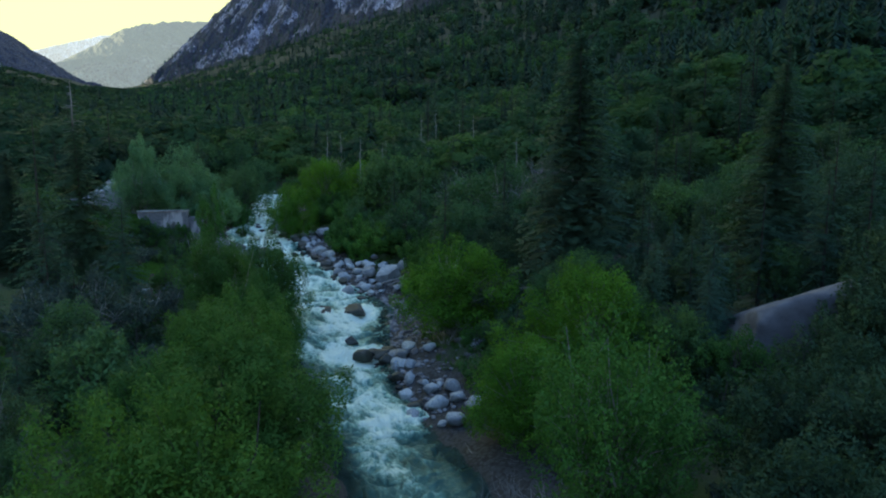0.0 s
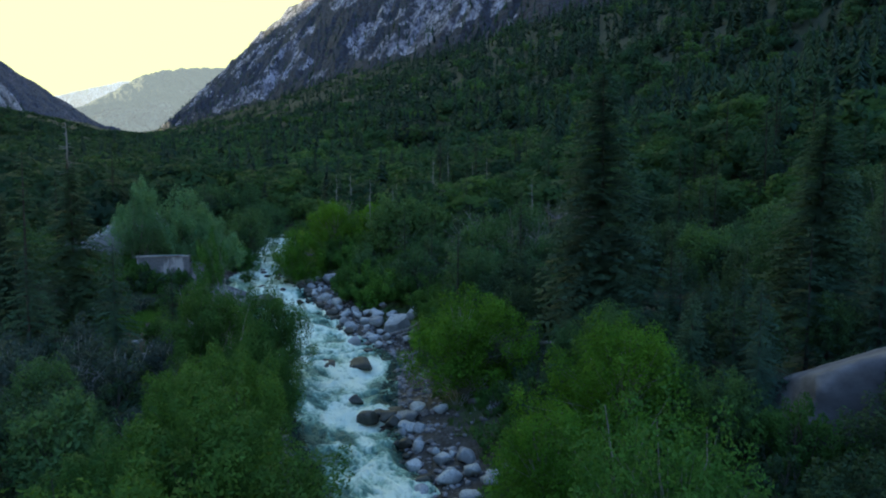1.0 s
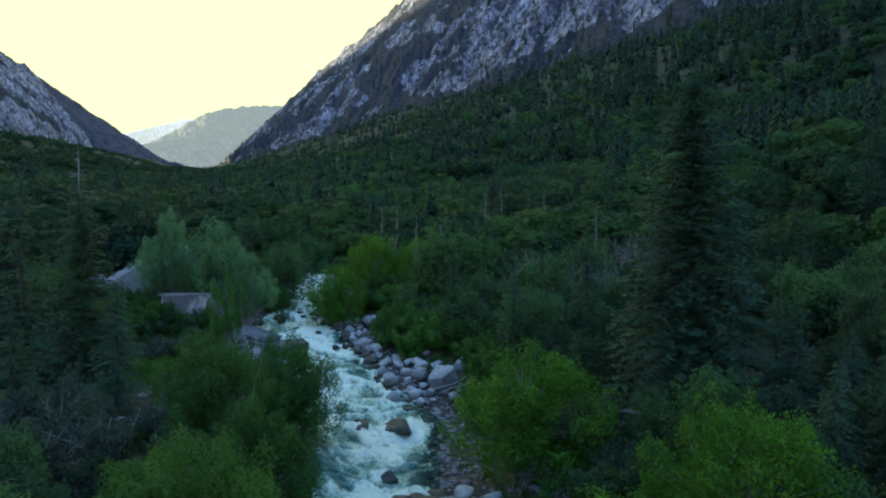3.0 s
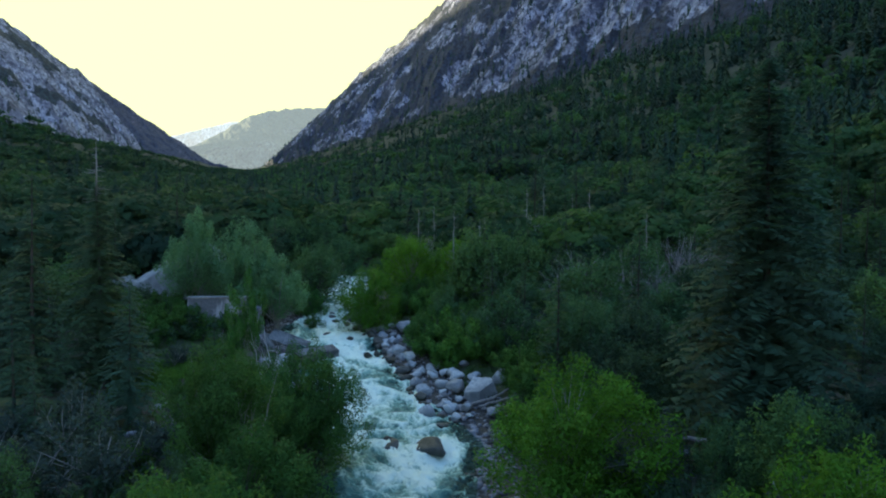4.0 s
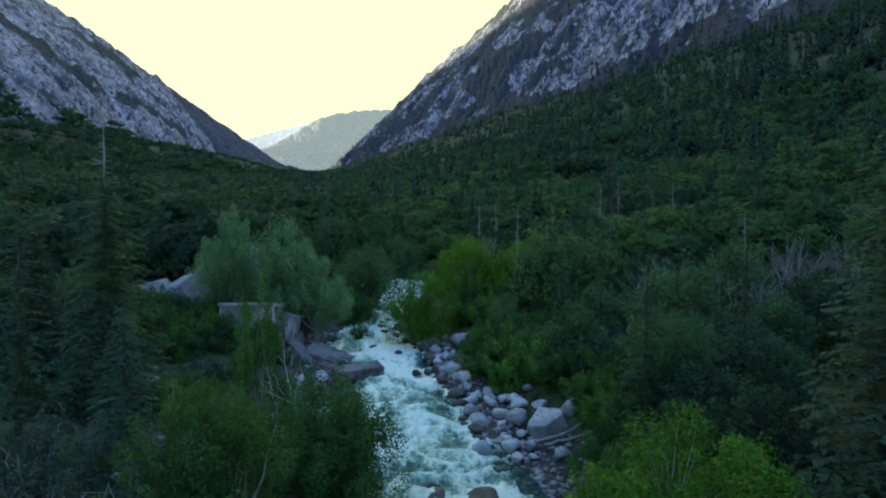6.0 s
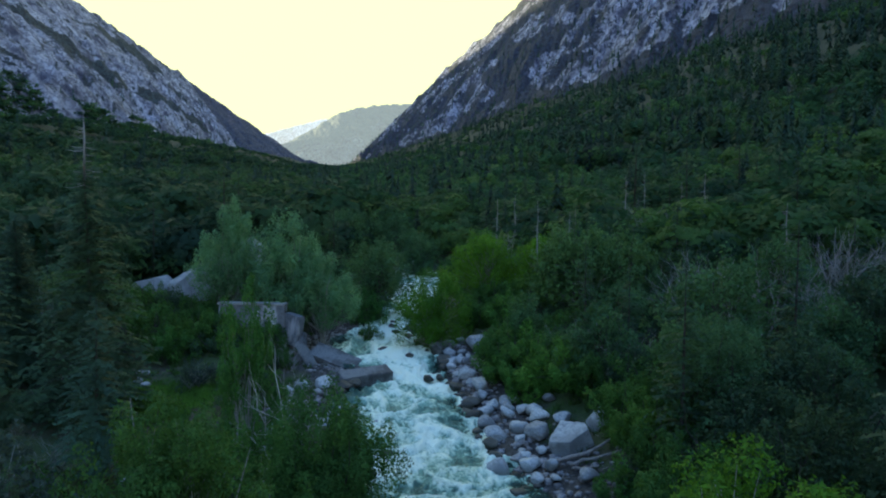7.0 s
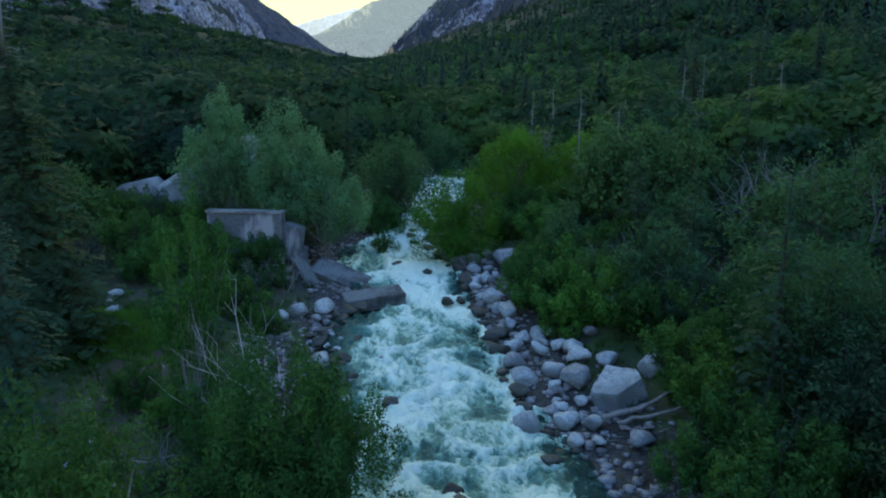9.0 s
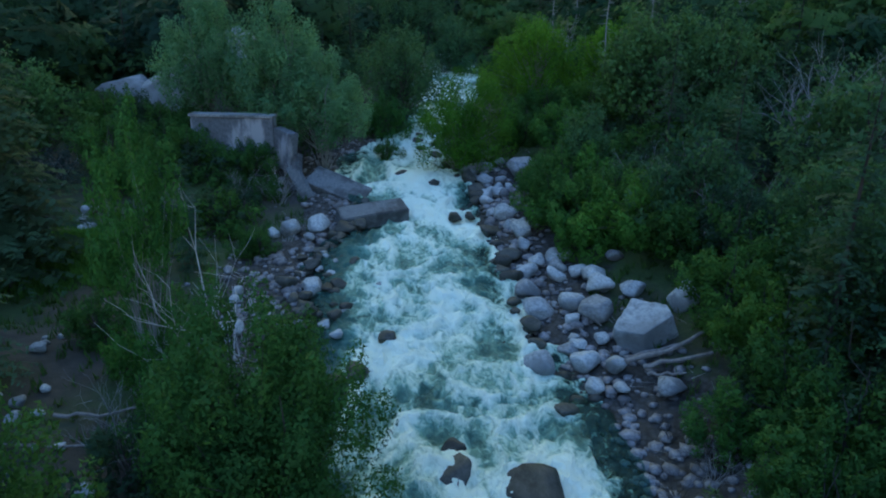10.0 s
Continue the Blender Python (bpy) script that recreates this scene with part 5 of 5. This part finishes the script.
# ---- the woods round the creek: the nearer trees one by one, those behind as one ----
rng = np.random.default_rng(7)
wood = []
for gu_ in np.arange(10, 175, 4.7):
    for gv_ in np.arange(-66, 98, 4.7):
        u, v = gu_ + rng.uniform(-2.0, 2.0), gv_ + rng.uniform(-2.0, 2.0)
        r = rng.random(6)
        el, er = float(edge_left(u)), float(edge_right(u))
        right = v > (el + er) / 2
        e = v - er if right else el - v
        if (u < 140 and e < (5.4 if right else 5.0)) or (right and 62 < u < 76 and e < 6.6):
            continue
        x, y = to_xy(u, v)
        if v < -10 - 0.44 * u or v > 34 + 1.35 * u or u < 13 + 0.1 * abs(v):
            continue
        if any((x - a) ** 2 + (y - b) ** 2 < c * c for a, b, c in CLEAR):
            continue
        firry = (0.06 if 56 < u < 105 and e < 40 else 0.30) if right else 0.22
        if r[0] < firry:
            kind, scale = ("fir_a", 0.8 + 0.65 * r[1]) if r[2] < 0.6 else ("fir_b", 0.7 + 0.7 * r[1])
        else:
            kind = ("mid_a", "mid_b", "mid_c", "mid_c", "mid_d", "mid_a")[int(6 * r[2])]
            scale = 0.58 + 0.66 * r[1]
            if not right and u > 92:
                kind = "mid_c"
                scale *= 1.25
        scale *= min(1.0, 0.5 + max(0, e) / 30) if u < 140 else 1.0
        if right and u < 60 and v < 60:
            scale *= 0.8
        if not right and u < 66:
            scale *= 0.62
        away = math.hypot(u - min(42, max(0, u)), v - 8)
        wood.append((away + 0.3 * max(0, u - 42), kind, x, y, scale, 360 * r[3], 0.78 + 0.28 * r[4]))
wood.sort(key=lambda w: w[0])
left = {"broadleaf_tree": 165, "conifer": 130}
rest = []
for away, kind, x, y, scale, turn, wide in wood:
    k = "conifer" if kind.startswith("fir") else "broadleaf_tree"
    if left[k] > 0:
        left[k] -= 1
        if k == "broadleaf_tree" and left[k] >= 105:
            kind = kind.replace("mid", "fine")
        plant(kind, x, y, scale, turn, 0.1, wide, "trees of the canyon woods")
    else:
        rest.append((k, x, y, scale * (9 if k == "conifer" else 7.5)))

# grey leafless shrubs and saplings among the green
rng = np.random.default_rng(19)
for _ in range(26):
    u, v = rng.uniform(70, 135), rng.uniform(27, 62)
    x, y = to_xy(u, v)
    plant("bare_b" if rng.random() < 0.6 else "bare_a", x, y, rng.uniform(1.2, 2.1), rng.uniform(0, 360), 0.1, 1.0, "leafless shrubs of the canyon woods")

for _ in range(9):
    x, y = to_xy(rng.uniform(92, 150), rng.uniform(28, 66))
    plant("snag", x, y, rng.uniform(0.75, 1.1), rng.uniform(0, 360), 0.1, 0.8, "dead standing conifers")

# a hedge of bushes along the boulders of the right bank
rng = np.random.default_rng(18)
for u in np.arange(75.5, 87, 2.3):
    for row in (0, 1):
        if row and rng.random() < 0.4:
            continue
        v = float(edge_right(u)) + 4.0 + 2.4 * row + rng.uniform(-0.6, 0.6)
        x, y = to_xy(u + rng.uniform(-0.7, 0.7), v)
        plant("bank_b" if rng.random() < 0.3 else "bank_a", x, y, rng.uniform(0.7, 1.1) + 0.25 * row, rng.uniform(0, 360), 0.1, rng.uniform(0.85, 1.15), "bushes along the creek boulders")

# undergrowth
rng = np.random.default_rng(8)
n = 0
while n < 140:
    u, v = rng.uniform(16, 104), rng.uniform(-26, 50)
    el, er = float(edge_left(u)), float(edge_right(u))
    right = v > (el + er) / 2
    e = v - er if right else el - v
    if e < (3.2 if right else 3.2) or (right and 62 < u < 80 and e < 5.6) or (not right and u > 74 and u < 96 and e < 7) or rng.random() < e / 26 - 0.1:
        continue
    n += 1
    x, y = to_xy(u, v)
    k, (size, turn, wide) = rng.random(), rng.uniform((0.6, 0, 0.9), (1.25, 360, 1.3))
    if math.hypot(x + 32.5, y - 69.0) > 4:
        plant("bush_a" if k < 0.4 else "bush_b" if k < (0.85 if right else 0.65) else "bush_c", x, y, size, turn, 0.1, wide, "bushes of the undergrowth")


# ---- far woods on the lower slopes ----
def fir_template(rng, tiers=6, per=5):
    """A spire of narrow drooping boughs."""
    V = []
    for k in range(tiers):
        f = k / tiers
        for j in range(per):
            a = rng.uniform(0, 2 * math.pi)
            r = 0.21 * (1 - f) ** 0.9 * rng.uniform(0.6, 1.25) + 0.012
            w = min(1.0, 3.6 / per) * rng.uniform(0.6, 1.0)
            z = f * 0.92 + 0.04 + rng.uniform(-0.4, 0.4) / tiers
            rise = 1.0 / tiers
            V += [(0, 0, z + rise), (0.6 * r * math.cos(a - w), 0.6 * r * math.sin(a - w), z + 0.25 * rise), (1.12 * r * math.cos(a), 1.12 * r * math.sin(a), z - 0.25 * r), (0.6 * r * math.cos(a + w), 0.6 * r * math.sin(a + w), z + 0.25 * rise)]
    V = np.array(V)
    return V, np.arange(len(V)).reshape(-1, 4), V * [4.0, 4.0, 0] + [0, 0, 0.35]


def round_template(rng, cards=220, size=0.07):
    """A lumpy crown: leaf blades on overlapping mounds."""
    lumps = 12
    C = rng.normal(size=(lumps, 3)) * [0.25, 0.25, 0.16] + [0, 0, 0.52]
    R = rng.uniform(0.14, 0.30, lumps)
    k = rng.integers(0, lumps, cards)
    n = rng.normal(size=(cards, 3)) + [0, 0, 0.45]
    n /= np.linalg.norm(n, axis=1, keepdims=True)
    P = C[k] + n * R[k][:, None] * rng.uniform(0.65, 1.1, (cards, 1))
    P[:, 2] = np.abs(P[:, 2])
    out = P - [0, 0, 0.4]
    m = n * 0.8 + out * 0.8 + rng.normal(size=(cards, 3)) * 0.45
    a = np.cross(m, rng.normal(size=(cards, 3)))
    a /= np.linalg.norm(a, axis=1, keepdims=True)
    b = np.cross(m, a)
    b /= np.linalg.norm(b, axis=1, keepdims=True)
    s = size * rng.uniform(0.6, 1.35, (cards, 1))
    T = np.stack([P - a * s - b * s * 0.5, P + b * s * 1.1, P + a * s - b * s * 0.5], 1).reshape(-1, 3)
    return T, np.arange(cards * 3).reshape(-1, 3), np.repeat(n * 0.5 + out * 1.5 + [0, 0, 0.25], 3, axis=0)


def woods(name, label, places, heights, widths, templates, mat, rng):
    parts, normals, shades = [], [], []
    for (x, y, z), h, w in zip(places, heights, widths):
        T, F, N = templates[rng.integers(len(templates))]
        t = rng.uniform(0, 6.28)
        c, s = math.cos(t), math.sin(t)
        parts.append((np.stack([x + (T[:, 0] * c - T[:, 1] * s) * w, y + (T[:, 0] * s + T[:, 1] * c) * w, z + T[:, 2] * h], -1), F))
        normals.append(np.stack([N[:, 0] * c - N[:, 1] * s, N[:, 0] * s + N[:, 1] * c, N[:, 2]], -1))
        shades.append(np.full(len(T), rng.random()))
    V, F = join(parts)
    me = leafy_mesh(name, V, F, np.concatenate(normals), mat)
    me.attributes.new("tree", "FLOAT", "POINT").data.foreach_set("value", np.concatenate(shades).astype(np.float32))
    tagged(new(name, me), label, "woods", kind="stuff")


rng = np.random.default_rng(11)
near_firs, near_rounds = [fir_template(rng, 24, 10) for _ in range(5)], [round_template(rng, 1100, 0.042) for _ in range(6)]
mid_firs, mid_rounds = [fir_template(rng, 14, 7) for _ in range(6)], [round_template(rng, 420, 0.064) for _ in range(6)]
far_firs, far_rounds = [fir_template(rng, 7, 5) for _ in range(6)], [round_template(rng, 70, 0.14) for _ in range(6)]
pf, pr = {"near": [], "mid": [], "far": []}, {"near": [], "mid": [], "far": []}
for _ in range(420):
    u, v = rng.uniform(-80, 0), rng.uniform(-75, 95)
    e = v - float(edge_right(u)) if v > 9 else float(edge_left(u)) - v
    if e > 6 and not (u > 10 and abs(v - 8) < 22) and u + 0.2 * abs(v) < 34:
        (pf if rng.random() < 0.25 else pr)["far"].append((*to_xy(u, v), rng.uniform(4, 9)))
for k, x, y, h in rest:
    (pf if k == "conifer" else pr)["near"].append((x, y, h))
tries = 0
while tries < 23000:
    tries += 1
    # a fan from the camera's line, denser near it
    dist = 60 * math.exp(rng.uniform(0, 1) ** 0.8 * 3.6)
    ang = rng.uniform(-0.62, 1.08)
    u, v = 20 + dist * math.cos(ang), 8 + dist * math.sin(ang)
    el, er = float(edge_left(u)), float(edge_right(u))
    e = v - er if v > (el + er) / 2 else el - v
    if (u < 172 and -64 < v < 96) or v > 425 or v < -290 or u > 2400 or (len(pf["mid"]) + len(pr["mid"]) > 3300 and dist < 420):
        continue
    x, y = to_xy(u, v)
    firry = (0.22 if v > 0 else 0.06) + 0.6 * (v > 0) * min(1, max(0, (v - 70) / 160)) + 0.35 * float(value_noise(u / 60, v / 60, seed=3))
    fir = rng.random() < firry
    h = rng.uniform(7, 15) if fir else rng.uniform(3.5, 8.5)
    (pf if fir else pr)["mid" if dist < 420 else "far"].append((x, y, h))

for tier, tf, tr, leaf in (("near", near_firs, near_rounds, NEAR_WOODS), ("mid", mid_firs, mid_rounds, WOODS), ("far", far_firs, far_rounds, WOODS)):
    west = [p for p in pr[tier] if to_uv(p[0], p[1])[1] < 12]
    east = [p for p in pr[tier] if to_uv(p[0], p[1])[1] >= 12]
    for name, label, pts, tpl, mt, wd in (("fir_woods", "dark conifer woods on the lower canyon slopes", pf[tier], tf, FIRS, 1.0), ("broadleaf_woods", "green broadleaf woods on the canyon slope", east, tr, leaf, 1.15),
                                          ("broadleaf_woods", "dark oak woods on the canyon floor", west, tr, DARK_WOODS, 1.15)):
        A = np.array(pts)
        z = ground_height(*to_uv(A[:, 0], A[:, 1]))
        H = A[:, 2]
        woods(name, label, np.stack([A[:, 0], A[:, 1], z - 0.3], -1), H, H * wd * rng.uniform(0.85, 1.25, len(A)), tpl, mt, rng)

# woods that climb the foot of the left mountain
rng = np.random.default_rng(14)
n = 3200
i = (rng.random(n) * 0.9 * wall_left.shape[0]).astype(int)
reach = np.interp(i / wall_left.shape[0], [0, 0.28, 0.38, 0.6, 0.9], [0.30, 0.28, 0.11, 0.05, 0.01]) * (0.75 + 0.4 * value_noise(i / 9.0, 0 * i, seed=15))
j = np.clip(rng.random(n) ** 0.8 * reach * wall_left.shape[1], 0, wall_left.shape[1] - 1).astype(int)
H = rng.uniform(4.5, 9, n)
woods("slope_woods", "dark green oak woods climbing the foot of the granite slope", wall_left[i, j] + rng.normal(size=(n, 3)) * [6, 6, 0] - [0, 0, 1.5], H, H * 1.6, far_rounds, WOODS, rng)

# conifers that cling to the rock
for name, label, W, n, lim, seed in (("cliff_firs_right", "scattered dark conifers on the granite mountainside", wall_right, 4200, 0.9, 5), ("cliff_firs_left", "scattered dark conifers on the pale granite slope", wall_left, 320, 0.35, 6)):
    rng = np.random.default_rng(seed)
    i, j = (rng.random(n) ** 1.3 * W.shape[0]).astype(int), (rng.random(n) ** 1.7 * lim * W.shape[1]).astype(int)
    P = W[i, j] + rng.normal(size=(n, 3)) * [3, 3, 0]
    H = rng.uniform(7, 14, n)
    small = [fir_template(rng, 3, 4) for _ in range(4)]
    woods(name, label, P - [0, 0, 1.5], H, H * 0.95, small, FIRS, rng)


# ---- broken concrete by the creek ----
def block_mesh(name, size, mat, seed, wear=0.03, cuts=5):
    """A block with chipped, rounded edges, centred on its own middle."""
    bm = bmesh.new()
    bmesh.ops.create_cube(bm, size=1.0)
    bmesh.ops.scale(bm, vec=size, verts=bm.verts)
    bmesh.ops.bevel(bm, geom=list(bm.edges), offset=min(size) * 0.06, segments=2, affect="EDGES")
    bmesh.ops.subdivide_edges(bm, edges=[e for e in bm.edges if e.calc_length() > max(size) * 0.25], cuts=cuts, use_grid_fill=True)
    for v in bm.verts:
        v.co += noise.noise_vector(v.co * 1.7 + Vector((seed, 0, 0))) * wear + noise.noise_vector(v.co * 5 + Vector((0, seed, 0))) * wear * 0.5
    me = bpy.data.meshes.new(name)
    bm.to_mesh(me)
    bm.free()
    me.materials.append(mat)
    return me


def slab(a, b, width, thick, tip, seed, label):
    """A slab whose top edge runs from a to b."""
    a, b = Vector(a), Vector(b)
    d = (b - a).normalized()
    side = d.cross(Vector((0, 0, 1))).normalized()
    up = side.cross(d)
    turn = Matrix((d, -side, up)).transposed().to_4x4() @ pose(0, 0, 0, tip, 0, 0)
    ob = new("concrete_slab", block_mesh("concrete_slab", ((b - a).length, width, thick), CONCRETE, seed))
    ob.matrix_basis = Matrix.Translation((a + b) / 2 - up * thick * 0.55) @ turn
    return tagged(ob, label, "concrete slab", "broken slabs by the creek")


slab((-23.9, 79.5, 3.45), (-20.9, 82.4, 3.6), 1.5, 0.95, 14, 1, "long broken concrete slab reaching into the rapids")
slab((-28.1, 84.0, 4.5), (-24.3, 84.3, 3.2), 1.9, 0.7, 24, 2, "tilted broken concrete slab on the creek bank")
slab((-28.9, 82.9, 5.2), (-27.2, 82.0, 3.3), 0.8, 0.4, 60, 3, "narrow slab of concrete leaning on the bank")
slab((-29.2, 84.0, 5.6), (-28.6, 82.6, 3.5), 0.7, 0.4, 50, 4, "narrow slab of concrete leaning on the bank")

wall_ob = tagged(new("abutment_wall"), "old pale concrete abutment wall with white streaks", "concrete wall")
foot, head = Vector((-36.6, 83.2, 0)), Vector((-31.0, 84.4, 0))
along = (head - foot).normalized()
mid = (foot + head) / 2
wall_ob.matrix_basis = pose(mid.x, mid.y, 4.3, 0, 0, math.degrees(math.atan2(along.y, along.x)))
L = (head - foot).length


def streaky_concrete():
    m, nt, bs = material("streaked_concrete")
    base = ramp(nt, noise_of(nt, 5.0, 8.0, 0.65), [(0.3, (0.075, 0.085, 0.10)), (0.7, (0.17, 0.19, 0.215))])
    run = noise_of(nt, 0.8, 6.0, 0.6, ((1.0, 1.0, 0.35), (0, 0, 0)))
    nt.links.new(blend(nt, ramp(nt, run, [(0.52, (0, 0, 0)), (0.62, (0.9, 0.9, 0.9))]), base, (0.36, 0.385, 0.42)), bs.inputs["Base Color"])
    bs.inputs["Roughness"].default_value = 0.9
    bump(nt, bs, base, 0.3, 0.02)
    return m


STREAK = streaky_concrete()
PALE_CAP = stone("pale_coping_concrete", (0.15, 0.165, 0.17), (0.33, 0.355, 0.365), (0.12, 0.13, 0.135), 11.0, 0.9)
body = child("wall_body", block_mesh("wall_body", (L, 0.8, 3.6), STREAK, 7, 0.03), wall_ob)
body.location = (0, 0, 1.75)
cap = child("coping", block_mesh("coping", (L + 0.15, 1.0, 0.16), PALE_CAP, 8, 0.02), wall_ob, "pale concrete coping along the top")
cap.location = (0, 0, 3.62)
wing = child("wing_wall", block_mesh("wing_wall", (1.7, 0.7, 2.6), STREAK, 9, 0.03), wall_ob, "sloping wing wall at the end")
wing.matrix_basis = pose(L / 2 + 0.75, -0.35, 1.5, 0, 9, -32)


# ---- driftwood and fallen stems ----
def log(points, r0, r1, label, seed, mat=DRIFT):
    rng = np.random.default_rng(seed)
    P = np.array(points, float)
    t = np.linspace(0, 1, 9)
    Q = np.stack([np.interp(t, np.linspace(0, 1, len(P)), P[:, c]) for c in range(3)], -1)
    Q[1:-1] += rng.normal(size=(7, 3)) * 0.035
    r = np.interp(t, [0, 1], [r0, r1]) * rng.uniform(0.88, 1.12, 9)
    v, f = tube(Q, r, 8)
    parts = [(v, f)]
    for end, k in ((Q[0], 0), (Q[-1], 8)):
        ring = v[k * 8:(k + 1) * 8]
        n = len(ring)
        parts.append((np.concatenate([ring, [end]]), np.array([(i, (i + 1) % n, n, n) for i in range(n)])))
    V, F = join(parts)
    bm = bmesh.new()
    bv = [bm.verts.new(p) for p in V]
    for q in F:
        bm.faces.new([bv[i] for i in dict.fromkeys(q.tolist())])
    bmesh.ops.remove_doubles(bm, verts=bm.verts, dist=0.0005)
    me = bpy.data.meshes.new("log")
    bm.to_mesh(me)
    bm.free()
    me.materials.append(mat)
    ob = new("log", me)
    return tagged(ob, label, "log", "driftwood by the creek")


log([(-6.3, 70.0, 1.75), (-4.8, 70.9, 2.0), (-3.3, 72.0, 2.75)], 0.11, 0.07, "weathered grey driftwood log beside the great block", 1)
log([(-5.6, 70.1, 1.6), (-4.2, 70.5, 1.95), (-2.4, 71.0, 2.6)], 0.10, 0.06, "weathered grey driftwood log beside the great block", 2)
log([(-6.4, 70.6, 1.6), (-5.2, 71.2, 1.9), (-3.9, 71.6, 2.3)], 0.07, 0.04, "weathered grey driftwood log beside the great block", 3)
log([(-5.4, 69.7, 1.5), (-4.0, 69.9, 1.75)], 0.07, 0.04, "short grey driftwood stick on the cobbles", 4)
log([(5.2, 55.2, 4.1), (6.4, 55.7, 4.25), (8.4, 55.2, 4.3)], 0.16, 0.1, "pale fallen log in a small clearing", 5)
log([(-23.6, 58.9, 2.2), (-22.2, 59.4, 2.2), (-20.6, 60.6, 2.25)], 0.07, 0.03, "thin pale fallen stem on the forest floor", 6)
log([(-24.6, 57.2, 2.1), (-22.6, 57.6, 2.05), (-21.1, 58.4, 2.1)], 0.06, 0.03, "thin pale fallen stem on the forest floor", 7)
log([(4.4, 26.0, 5.3), (6.4, 27.0, 5.0), (9.6, 27.6, 4.7)], 0.05, 0.02, "long bare branch leaning out of the willow", 8, TWIGS)
